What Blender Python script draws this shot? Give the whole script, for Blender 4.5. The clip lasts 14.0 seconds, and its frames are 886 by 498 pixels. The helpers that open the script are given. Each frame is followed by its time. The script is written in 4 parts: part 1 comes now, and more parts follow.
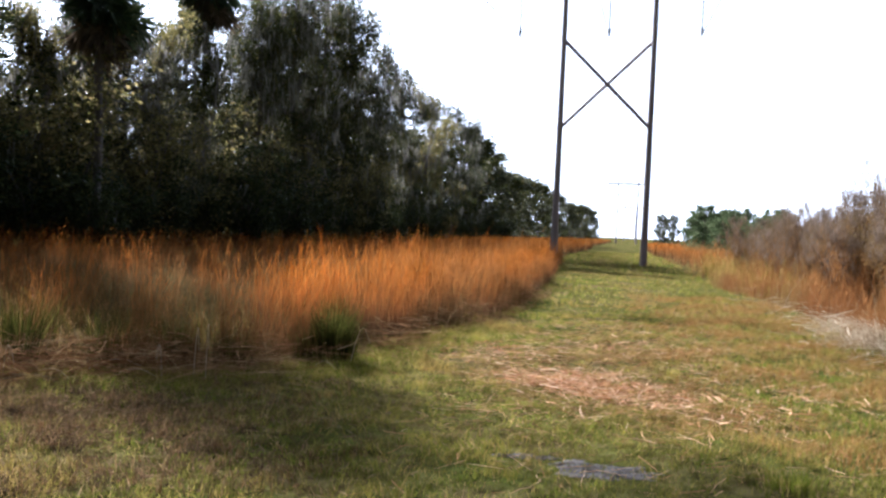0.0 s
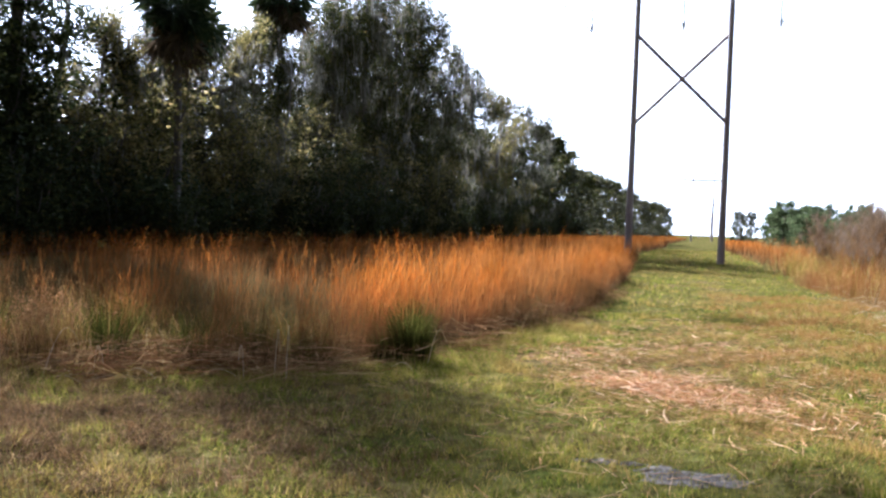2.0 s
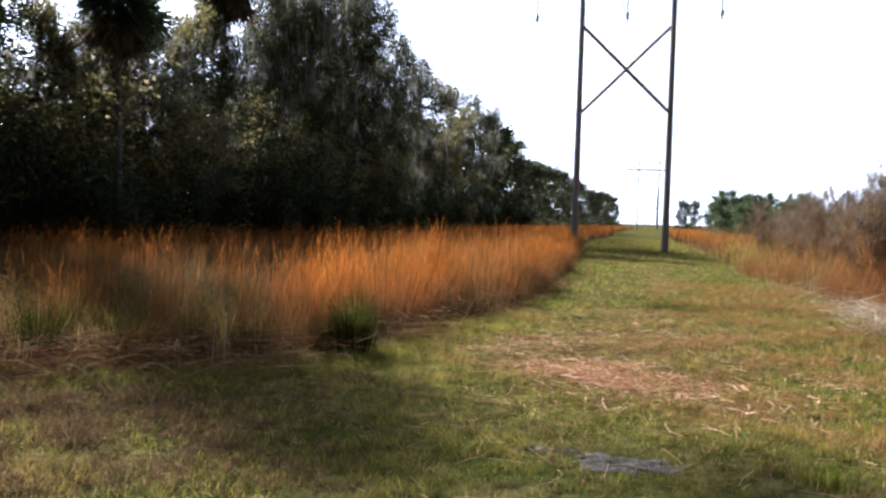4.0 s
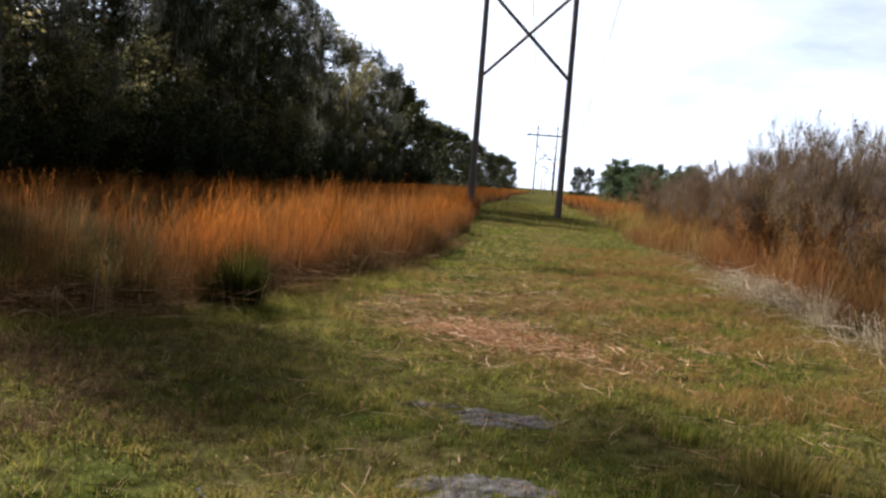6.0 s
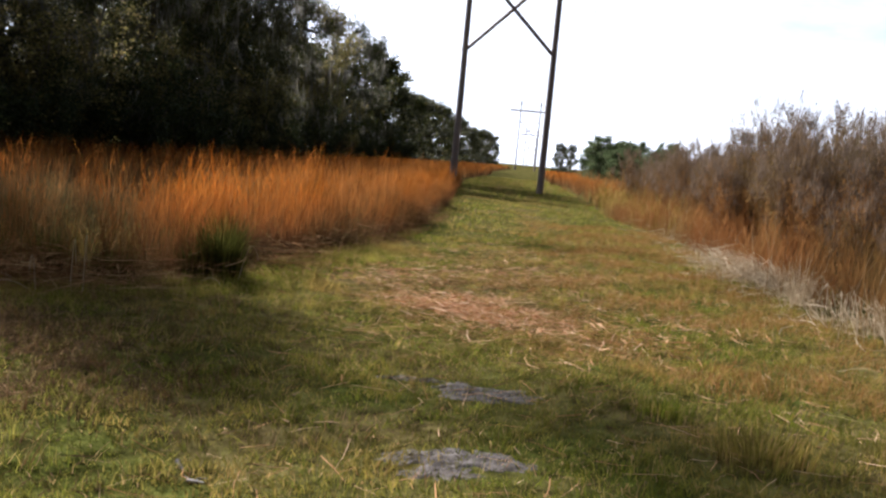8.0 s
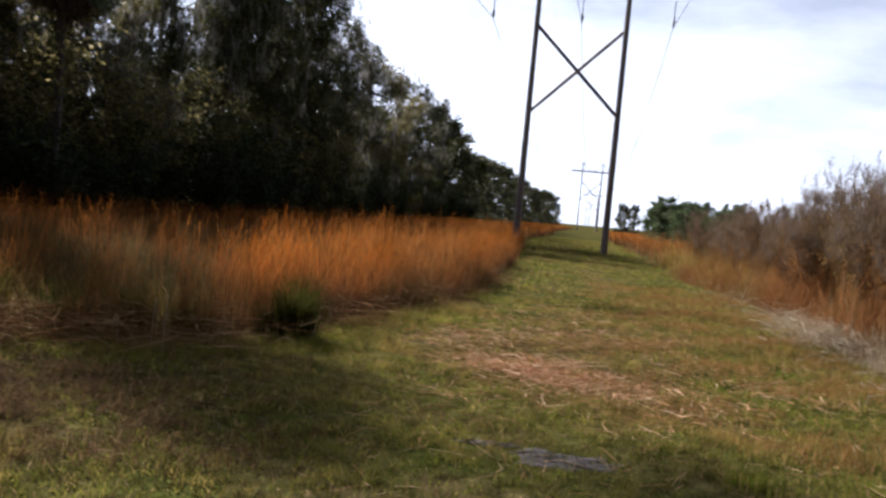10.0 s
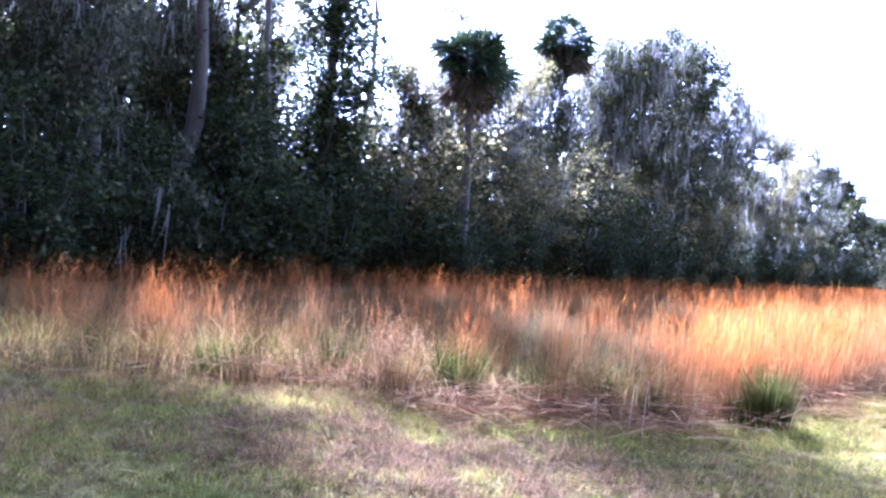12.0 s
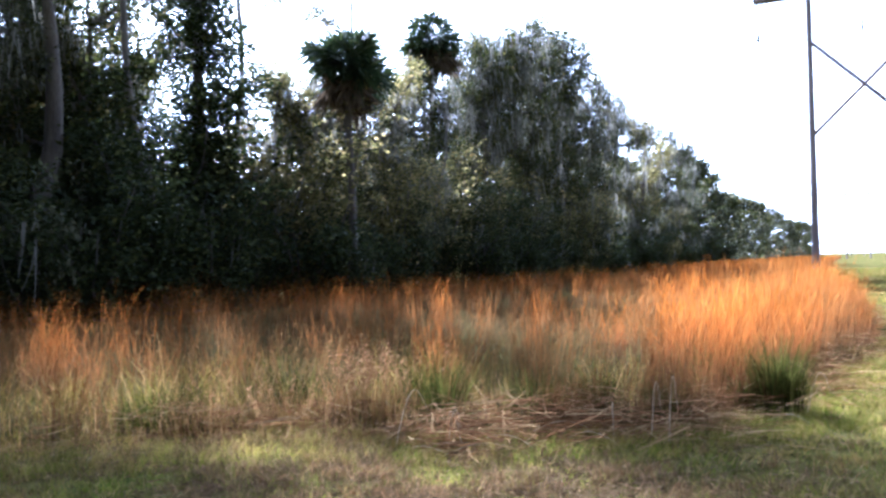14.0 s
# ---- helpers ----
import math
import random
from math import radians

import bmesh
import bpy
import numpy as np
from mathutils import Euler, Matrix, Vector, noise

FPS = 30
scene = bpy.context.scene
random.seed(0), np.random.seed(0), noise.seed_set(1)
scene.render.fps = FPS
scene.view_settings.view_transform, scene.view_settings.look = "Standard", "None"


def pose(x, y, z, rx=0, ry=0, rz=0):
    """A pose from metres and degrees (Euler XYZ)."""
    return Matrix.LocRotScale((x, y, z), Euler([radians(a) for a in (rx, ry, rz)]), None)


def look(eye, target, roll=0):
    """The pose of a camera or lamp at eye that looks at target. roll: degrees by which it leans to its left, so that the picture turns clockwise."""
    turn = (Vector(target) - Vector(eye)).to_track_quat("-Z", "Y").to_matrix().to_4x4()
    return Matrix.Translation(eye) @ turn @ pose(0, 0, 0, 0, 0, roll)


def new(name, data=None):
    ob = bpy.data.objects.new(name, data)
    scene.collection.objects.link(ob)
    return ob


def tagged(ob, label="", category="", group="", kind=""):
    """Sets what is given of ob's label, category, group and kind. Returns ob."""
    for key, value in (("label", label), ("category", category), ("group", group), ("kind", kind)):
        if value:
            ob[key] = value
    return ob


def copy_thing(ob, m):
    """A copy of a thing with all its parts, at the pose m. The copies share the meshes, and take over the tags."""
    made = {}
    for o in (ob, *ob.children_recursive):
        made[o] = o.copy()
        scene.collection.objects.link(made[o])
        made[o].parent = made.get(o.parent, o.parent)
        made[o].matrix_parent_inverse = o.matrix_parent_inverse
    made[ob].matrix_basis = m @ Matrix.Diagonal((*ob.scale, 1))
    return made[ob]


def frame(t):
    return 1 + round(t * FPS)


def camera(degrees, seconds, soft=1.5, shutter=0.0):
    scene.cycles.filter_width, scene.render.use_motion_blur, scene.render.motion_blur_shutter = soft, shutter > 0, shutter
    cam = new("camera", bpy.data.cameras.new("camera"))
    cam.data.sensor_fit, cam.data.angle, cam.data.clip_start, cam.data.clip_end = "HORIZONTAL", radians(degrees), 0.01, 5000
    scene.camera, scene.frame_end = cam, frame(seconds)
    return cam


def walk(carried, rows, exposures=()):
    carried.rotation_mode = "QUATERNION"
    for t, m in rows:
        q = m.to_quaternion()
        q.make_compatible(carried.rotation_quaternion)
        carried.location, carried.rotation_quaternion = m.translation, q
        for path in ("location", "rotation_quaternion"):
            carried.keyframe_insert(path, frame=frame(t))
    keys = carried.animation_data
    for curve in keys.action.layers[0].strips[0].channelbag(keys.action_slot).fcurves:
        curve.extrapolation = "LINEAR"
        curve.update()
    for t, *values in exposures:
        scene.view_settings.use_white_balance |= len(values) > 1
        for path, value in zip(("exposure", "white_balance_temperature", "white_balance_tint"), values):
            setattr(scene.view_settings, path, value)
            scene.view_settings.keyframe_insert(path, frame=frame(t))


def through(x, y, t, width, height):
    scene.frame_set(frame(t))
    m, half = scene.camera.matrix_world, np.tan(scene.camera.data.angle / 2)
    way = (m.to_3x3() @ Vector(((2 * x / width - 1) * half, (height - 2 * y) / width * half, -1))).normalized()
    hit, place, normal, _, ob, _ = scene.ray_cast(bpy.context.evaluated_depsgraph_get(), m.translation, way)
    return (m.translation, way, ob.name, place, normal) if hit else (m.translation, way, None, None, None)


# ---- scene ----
cam = camera(53.98, 14.0, soft=2.5, shutter=0.25)
# The walk: seconds, x, y, z, yaw, pitch, lean
ROWS = [
    (0, 0.738, 2.217, 1.519, 12.33, -1.30, -2.65),
    (0.5, 0.682, 2.389, 1.493, 13.83, -0.87, -1.93),
    (1, 0.651, 2.359, 1.509, 14.93, -1.00, -1.96),
    (1.5, 0.639, 2.277, 1.535, 15.89, -1.39, -2.36),
    (2, 0.662, 2.254, 1.533, 16.98, -1.55, -2.15),
    (4.5, 0.739, 2.353, 1.523, 11.29, -2.23, -2.26),
    (5, 0.743, 2.361, 1.510, 8.48, -2.39, -3.36),
    (5.5, 0.775, 2.351, 1.520, 7.57, -3.26, -3.87),
    (6, 0.788, 2.288, 1.529, 6.72, -4.45, -4.45),
    (6.5, 0.772, 2.299, 1.526, 5.87, -5.59, -5.35),
    (7, 0.799, 2.281, 1.530, 5.48, -6.12, -5.14),
    (9.5, 0.696, 2.370, 1.512, 5.66, -4.40, -6.21),
    (10, 0.655, 2.297, 1.530, 9.68, -2.47, -5.43),
    (10.5, 0.568, 2.231, 1.528, 16.21, -0.75, -4.62),
    (11, 0.351, 2.161, 1.550, 23.01, -0.64, -3.76),
    (11.5, 0.003, 2.170, 1.559, 29.96, -0.45, -3.48),
    (12, -0.347, 2.136, 1.555, 33.91, 0.15, -4.26),
    (12.5, -0.850, 2.394, 1.533, 32.04, -0.75, -4.12),
    (13, -1.212, 2.342, 1.566, 25.45, -1.57, -3.32),
    (13.5, -1.532, 2.644, 1.482, 22.00, 1.53, 0.10),
    (14, -1.756, 2.682, 1.479, 25.38, 0.89, 1.42),
]
EXPOSURES = [(0, 1.93, 5120, 15), (0.5, 1.5, 5070, 14), (1, 1.84, 5120, 15), (1.5, 2.12, 5070, 15), (2, 2.22, 5070, 15), (4.3, 1.43, 5160, 15), (5, 0.83, 5220, 14), (6, 1.08, 5420, 13), (6.5, 1.03, 5470, 13), (7, 1.54, 5620, 15), (9.5, 0.93, 5420, 15), (10, 1.0, 5430, 17), (10.5, 1.13, 5230, 17), (11, 3.12, 4680, 24), (11.5, 4.07, 4190, 36), (12, 4.12, 4140, 38), (12.5, 4.07, 4140, 38), (13, 3.72, 4360, 22), (13.5, 3.27, 4460, 18), (14, 3.22, 4510, 17)]
walk(cam, [(t, pose(x, y, z, 90 + pitch, 0, yaw) @ pose(0, 0, 0, 0, 0, -lean)) for t, x, y, z, yaw, pitch, lean in ROWS], EXPOSURES)

# ---- light: low sun ahead to the left, behind the wood; thin bright cloud ----
SUN_YAW, SUN_UP = 47.6, 29.0
world = bpy.data.worlds.new("world")
scene.world = world
world.use_nodes = True


def sky():
    nt = world.node_tree
    bg = nt.nodes["Background"]
    s = nt.nodes.new("ShaderNodeTexSky")
    s.sky_type, s.sun_disc = "NISHITA", False
    s.sun_elevation, s.sun_rotation = radians(SUN_UP), radians(-SUN_YAW)
    s.air_density, s.dust_density, s.ozone_density = 1.0, 0.7, 1.0
    co = nt.nodes.new("ShaderNodeTexCoord")
    mp = nt.nodes.new("ShaderNodeMapping")
    mp.inputs["Scale"].default_value = (1.6, 1.6, 5.0)
    n = nt.nodes.new("ShaderNodeTexNoise")
    n.inputs["Scale"].default_value, n.inputs["Detail"].default_value, n.inputs["Roughness"].default_value = 1.7, 7.0, 0.58
    r = nt.nodes.new("ShaderNodeValToRGB")
    r.color_ramp.elements[0].position, r.color_ramp.elements[1].position = 0.38, 0.55
    r.color_ramp.elements[0].color, r.color_ramp.elements[1].color = (0.6, 0.6, 0.6, 1), (0.97, 0.97, 0.97, 1)
    mix = nt.nodes.new("ShaderNodeMix")
    mix.data_type = "RGBA"
    bw = nt.nodes.new("ShaderNodeRGBToBW")
    gain = nt.nodes.new("ShaderNodeMath")
    gain.operation = "MULTIPLY_ADD"
    gain.inputs[1].default_value, gain.inputs[2].default_value = 4.0, 4.0
    nt.links.new(s.outputs["Color"], bw.inputs["Color"])
    nt.links.new(bw.outputs["Val"], gain.inputs[0])
    # thin cloud scatters forwards: bright round the sun, dim on the far side of the sky
    dot = nt.nodes.new("ShaderNodeVectorMath")
    dot.operation = "DOT_PRODUCT"
    a, e = radians(SUN_YAW), radians(SUN_UP)
    dot.inputs[1].default_value = (-math.sin(a) * math.cos(e), math.cos(a) * math.cos(e), math.sin(e))
    glow = nt.nodes.new("ShaderNodeMapRange")
    glow.interpolation_type = "SMOOTHSTEP"
    glow.inputs["From Min"].default_value, glow.inputs["From Max"].default_value = -0.2, 0.5
    glow.inputs["To Min"].default_value, glow.inputs["To Max"].default_value = 0.07, 1.0
    scat = nt.nodes.new("ShaderNodeMath")
    scat.operation = "MULTIPLY"
    nt.links.new(co.outputs["Generated"], dot.inputs[0])
    nt.links.new(dot.outputs["Value"], glow.inputs["Value"])
    nt.links.new(gain.outputs["Value"], scat.inputs[0])
    nt.links.new(glow.outputs["Result"], scat.inputs[1])
    nt.links.new(scat.outputs["Value"], mix.inputs["B"])
    nt.links.new(co.outputs["Generated"], mp.inputs["Vector"])
    nt.links.new(mp.outputs["Vector"], n.inputs["Vector"])
    nt.links.new(n.outputs["Fac"], r.inputs["Fac"])
    nt.links.new(r.outputs["Color"], mix.inputs["Factor"])
    nt.links.new(s.outputs["Color"], mix.inputs["A"])
    nt.links.new(mix.outputs["Result"], bg.inputs["Color"])
    bg.inputs["Strength"].default_value = 0.026


sky()
sun = new("sun", bpy.data.lights.new("sun", "SUN"))
sun.data.energy, sun.data.angle, sun.data.color = 5.0, radians(0.9), (1.0, 0.9, 0.76)
a, e = radians(SUN_YAW), radians(SUN_UP)
SUN_DIR = Vector((-math.sin(a) * math.cos(e), math.cos(a) * math.cos(e), math.sin(e)))
sun.matrix_world = look(SUN_DIR * 100, (0, 0, 0))


# ---- materials ----
def ramp(nt, stops):
    r = nt.nodes.new("ShaderNodeValToRGB")
    e = r.color_ramp.elements
    while len(e) < len(stops):
        e.new(0.5)
    for k, (p, c) in zip(e, stops):
        k.position, k.color = p, (*c, 1)
    return r


def noise_node(nt, scale, detail=4, rough=0.55, stretch=None):
    geo = nt.nodes.new("ShaderNodeNewGeometry")
    mp = nt.nodes.new("ShaderNodeMapping")
    if stretch:
        mp.inputs["Scale"].default_value = stretch
    n = nt.nodes.new("ShaderNodeTexNoise")
    n.inputs["Scale"].default_value, n.inputs["Detail"].default_value, n.inputs["Roughness"].default_value = scale, detail, rough
    nt.links.new(geo.outputs["Position"], mp.inputs["Vector"])
    nt.links.new(mp.outputs["Vector"], n.inputs["Vector"])
    return n


def mixer(nt, fac, a, b, mode="MIX"):
    m = nt.nodes.new("ShaderNodeMix")
    m.data_type, m.blend_type = "RGBA", mode
    for sock, v in (("Factor", fac), ("A", a), ("B", b)):
        if isinstance(v, (int, float)):
            m.inputs[sock].default_value = v
        elif isinstance(v, tuple):
            m.inputs[sock].default_value = (*v, 1)
        else:
            nt.links.new(v, m.inputs[sock])
    return m.outputs["Result"]


def material(name):
    m = bpy.data.materials.new(name)
    m.use_nodes = True
    return m, m.node_tree, m.node_tree.nodes["Principled BSDF"]


def leafy(name, stops, through=0.35, rough=0.75, patch=None, patch_scale=0.5, by_height=None, spec=0.0, mottle=0.0):
    """A plant surface: a colour from each piece's own chance, patches over metres, a change along the stem, and light let through."""
    m, nt, p = material(name)
    geo = nt.nodes.new("ShaderNodeNewGeometry")
    r = ramp(nt, stops)
    nt.links.new(geo.outputs["Random Per Island"], r.inputs["Fac"])
    col = r.outputs["Color"]
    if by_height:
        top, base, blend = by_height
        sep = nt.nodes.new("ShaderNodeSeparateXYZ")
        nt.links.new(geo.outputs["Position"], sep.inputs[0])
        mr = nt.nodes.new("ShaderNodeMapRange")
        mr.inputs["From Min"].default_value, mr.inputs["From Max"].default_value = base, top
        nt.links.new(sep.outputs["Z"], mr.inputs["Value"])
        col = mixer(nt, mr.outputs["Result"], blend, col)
    if patch:
        n = noise_node(nt, patch_scale, 3)
        k = ramp(nt, [(0.42, (0, 0, 0)), (0.62, (1, 1, 1))])
        nt.links.new(n.outputs["Fac"], k.inputs["Fac"])
        col = mixer(nt, k.outputs["Color"], col, mixer(nt, 0.7, col, patch))
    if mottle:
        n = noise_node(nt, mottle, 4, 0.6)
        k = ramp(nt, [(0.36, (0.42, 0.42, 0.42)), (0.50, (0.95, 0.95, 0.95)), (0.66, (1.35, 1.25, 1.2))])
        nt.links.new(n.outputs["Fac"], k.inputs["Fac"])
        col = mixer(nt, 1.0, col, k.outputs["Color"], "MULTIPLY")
    nt.links.new(col, p.inputs["Base Color"])
    p.inputs["Roughness"].default_value = rough
    p.inputs["Specular IOR Level"].default_value = spec
    t = nt.nodes.new("ShaderNodeBsdfTranslucent")
    nt.links.new(col, t.inputs["Color"])
    mix = nt.nodes.new("ShaderNodeMixShader")
    mix.inputs["Fac"].default_value = through
    nt.links.new(p.outputs["BSDF"], mix.inputs[1])
    nt.links.new(t.outputs["BSDF"], mix.inputs[2])
    nt.links.new(mix.outputs["Shader"], nt.nodes["Material Output"].inputs["Surface"])
    return m


def rough_solid(name, stops, scale, stretch=None, rough=0.85, bump=0.4, fine=8.0):
    """Bark, weathered wood, soil: two scales of noise and relief."""
    m, nt, p = material(name)
    n = noise_node(nt, scale, 6, 0.6, stretch)
    r = ramp(nt, stops)
    nt.links.new(n.outputs["Fac"], r.inputs["Fac"])
    n2 = noise_node(nt, scale * fine, 4, 0.6, stretch)
    col = mixer(nt, 0.35, r.outputs["Color"], n2.outputs["Fac"], "OVERLAY")
    nt.links.new(col, p.inputs["Base Color"])
    p.inputs["Roughness"].default_value = rough
    b = nt.nodes.new("ShaderNodeBump")
    b.inputs["Strength"].default_value, b.inputs["Distance"].default_value = bump, 0.02
    nt.links.new(n2.outputs["Fac"], b.inputs["Height"])
    nt.links.new(b.outputs["Normal"], p.inputs["Normal"])
    return m


def turf_material():
    """Mown turf seen from afar: green, straw and brown thatch in patches."""
    m, nt, p = material("turf")
    n = noise_node(nt, 0.55, 5, 0.6)
    r = ramp(nt, [(0.28, (0.050, 0.070, 0.018)), (0.42, (0.125, 0.140, 0.034)), (0.54, (0.20, 0.175, 0.065)), (0.70, (0.27, 0.19, 0.095))])
    nt.links.new(n.outputs["Fac"], r.inputs["Fac"])
    n2 = noise_node(nt, 6.0, 6, 0.65)
    r2 = ramp(nt, [(0.34, (0.16, 0.15, 0.13)), (0.66, (0.85, 0.82, 0.75))])
    nt.links.new(n2.outputs["Fac"], r2.inputs["Fac"])
    col = mixer(nt, 1.0, r.outputs["Color"], r2.outputs["Color"], "MULTIPLY")
    nt.links.new(col, p.inputs["Base Color"])
    p.inputs["Roughness"].default_value = 0.95
    p.inputs["Specular IOR Level"].default_value = 0.0
    b = nt.nodes.new("ShaderNodeBump")
    b.inputs["Strength"].default_value, b.inputs["Distance"].default_value = 0.8, 0.05
    nt.links.new(n2.outputs["Fac"], b.inputs["Height"])
    nt.links.new(b.outputs["Normal"], p.inputs["Normal"])
    return m


TURF = turf_material()
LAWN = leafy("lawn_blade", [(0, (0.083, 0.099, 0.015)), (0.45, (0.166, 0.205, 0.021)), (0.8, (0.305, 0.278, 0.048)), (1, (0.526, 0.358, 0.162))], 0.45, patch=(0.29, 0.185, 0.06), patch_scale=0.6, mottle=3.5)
RUSTY = leafy("rusty_blade", [(0, (0.160, 0.085, 0.026)), (0.6, (0.300, 0.160, 0.046)), (1, (0.420, 0.260, 0.104))], 0.4)
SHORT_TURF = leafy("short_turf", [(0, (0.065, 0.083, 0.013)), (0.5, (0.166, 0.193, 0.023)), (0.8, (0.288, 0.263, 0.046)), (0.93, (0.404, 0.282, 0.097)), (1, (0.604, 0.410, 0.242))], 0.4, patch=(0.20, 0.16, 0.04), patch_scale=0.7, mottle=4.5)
# stalk foot: dull thatch brown, deepened to paint in shade low among the stalks
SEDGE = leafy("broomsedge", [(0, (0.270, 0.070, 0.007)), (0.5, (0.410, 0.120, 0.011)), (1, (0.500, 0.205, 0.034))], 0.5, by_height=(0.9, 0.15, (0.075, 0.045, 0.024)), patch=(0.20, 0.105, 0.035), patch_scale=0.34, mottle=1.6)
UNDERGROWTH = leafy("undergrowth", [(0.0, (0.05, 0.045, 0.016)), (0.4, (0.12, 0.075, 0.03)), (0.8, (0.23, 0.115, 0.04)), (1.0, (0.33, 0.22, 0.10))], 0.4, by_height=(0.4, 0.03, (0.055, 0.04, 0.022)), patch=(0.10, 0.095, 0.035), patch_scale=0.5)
WEED = leafy("dead_weed", [(0, (0.069, 0.048, 0.014)), (0.6, (0.188, 0.100, 0.030)), (1, (0.275, 0.150, 0.052))], 0.35)
STRAW = leafy("straw", [(0.0, (0.34, 0.16, 0.07)), (0.5, (0.58, 0.32, 0.165)), (1.0, (0.74, 0.53, 0.34))], 0.2)
STUBBLE = leafy("stubble", [(0.0, (0.13, 0.075, 0.030)), (0.6, (0.25, 0.148, 0.062)), (1.0, (0.40, 0.27, 0.14))], 0.2)
PALE_STRAW = leafy("pale_straw", [(0, (0.27, 0.195, 0.115)), (0.5, (0.45, 0.352, 0.225)), (1, (0.63, 0.53, 0.375))], 0.2)
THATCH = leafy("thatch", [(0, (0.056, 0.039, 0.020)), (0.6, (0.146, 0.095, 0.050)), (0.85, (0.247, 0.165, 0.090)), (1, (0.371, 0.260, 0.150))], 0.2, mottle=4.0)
LITTER = leafy("litter", [(0, (0.126, 0.062, 0.025)), (0.6, (0.252, 0.132, 0.056)), (1, (0.414, 0.290, 0.140))], 0.2)
FRINGE = leafy("fringe_blade", [(0, (0.092, 0.085, 0.015)), (0.5, (0.218, 0.170, 0.030)), (0.8, (0.391, 0.260, 0.076)), (1, (0.529, 0.330, 0.142))], 0.45)
DRY_TUFT = leafy("dry_tuft", [(0, (0.176, 0.104, 0.032)), (0.6, (0.330, 0.190, 0.068)), (1, (0.484, 0.285, 0.120))], 0.35)
SEED = leafy("seed_fluff", [(0, (0.204, 0.110, 0.044)), (1, (0.396, 0.220, 0.104))], 0.4)
GREEN_TUFT = leafy("green_tuft", [(0, (0.024, 0.027, 0.006)), (0.6, (0.050, 0.053, 0.010)), (0.85, (0.092, 0.092, 0.016)), (1, (0.240, 0.216, 0.048))], 0.4)
OAK_LEAF = leafy("oak_leaf", [(0.0, (0.022, 0.028, 0.008)), (0.6, (0.048, 0.054, 0.015)), (0.92, (0.105, 0.100, 0.030)), (1.0, (0.22, 0.165, 0.055))], 0.38, 0.5, spec=0.1)
BROWN_LEAF = leafy("brown_oak_leaf", [(0, (0.072, 0.068, 0.023)), (0.5, (0.163, 0.146, 0.047)), (0.85, (0.286, 0.234, 0.085)), (1, (0.416, 0.312, 0.130))], 0.62, 0.45, spec=0.2)
GREY_LEAF = leafy("grey_green_leaf", [(0.0, (0.030, 0.034, 0.016)), (0.6, (0.062, 0.064, 0.030)), (1.0, (0.17, 0.16, 0.09))], 0.42, 0.55, spec=0.1)
BRUSH = leafy("brush_blade", [(0.0, (0.15, 0.068, 0.024)), (0.5, (0.30, 0.120, 0.034)), (1.0, (0.42, 0.215, 0.08))], 0.45, by_height=(0.8, 0.05, (0.20, 0.090, 0.032)), patch=(0.17, 0.13, 0.045), patch_scale=0.35)
SHRUB_LEAF = leafy("shrub_leaf", [(0.0, (0.019, 0.026, 0.009)), (0.8, (0.044, 0.054, 0.016)), (1.0, (0.13, 0.13, 0.04))], 0.32, 0.5, spec=0.1)
PALM_LEAF = leafy("palm_leaf", [(0.0, (0.025, 0.040, 0.016)), (0.7, (0.050, 0.070, 0.025)), (1.0, (0.10, 0.11, 0.045))], 0.2, 0.5, spec=0.2)
DEAD_FROND = leafy("dead_frond", [(0.0, (0.07, 0.052, 0.034)), (1.0, (0.18, 0.135, 0.085))], 0.2)
MOSS = leafy("spanish_moss", [(0, (0.102, 0.095, 0.074)), (1, (0.286, 0.266, 0.218))], 0.4, 0.9)
# green leaf of the distant trees, its colour lightened in place of haze
HAZED_LEAF = leafy("hazed_green_leaf", [(0.0, (0.055, 0.075, 0.032)), (0.6, (0.095, 0.125, 0.055)), (1.0, (0.17, 0.19, 0.10))], 0.45, 0.6)
BUSH_LEAF = leafy("bush_leaf", [(0, (0.076, 0.054, 0.025)), (0.5, (0.140, 0.098, 0.043)), (0.85, (0.204, 0.135, 0.059)), (1, (0.272, 0.180, 0.084))], 0.45, by_height=(2.9, 1.1, (0.26, 0.125, 0.040)), patch=(0.12, 0.10, 0.04), patch_scale=0.7)
TWIG = leafy("bare_twig", [(0.0, (0.070, 0.048, 0.028)), (0.6, (0.14, 0.092, 0.050)), (1.0, (0.25, 0.165, 0.085))], 0.15)
PLUME = leafy("feathery_plume", [(0, (0.105, 0.078, 0.055)), (0.6, (0.190, 0.142, 0.103)), (1, (0.335, 0.255, 0.19))], 0.35)
BARK = rough_solid("bark", [(0.3, (0.045, 0.036, 0.028)), (0.6, (0.12, 0.10, 0.08)), (0.8, (0.22, 0.20, 0.17))], 3.0, (1, 1, 0.25))
PALE_BARK = rough_solid("pale_bark", [(0.3, (0.085, 0.072, 0.058)), (0.7, (0.23, 0.205, 0.175))], 3.0, (1, 1, 0.3))
POLE_WOOD = rough_solid("pole_wood", [(0.3, (0.15, 0.11, 0.10)), (0.55, (0.25, 0.20, 0.185)), (0.8, (0.38, 0.33, 0.31))], 2.2, (4, 4, 0.12), 0.8, 0.5, 6)
STEEL = rough_solid("galvanised_steel", [(0.3, (0.25, 0.26, 0.27)), (0.7, (0.40, 0.41, 0.42))], 5.0, None, 0.45, 0.1)
SAND = rough_solid("grey_sand", [(0.32, (0.034, 0.025, 0.018)), (0.48, (0.118, 0.096, 0.078)), (0.7, (0.225, 0.192, 0.168))], 16.0, None, 0.95, 1.0, 5)
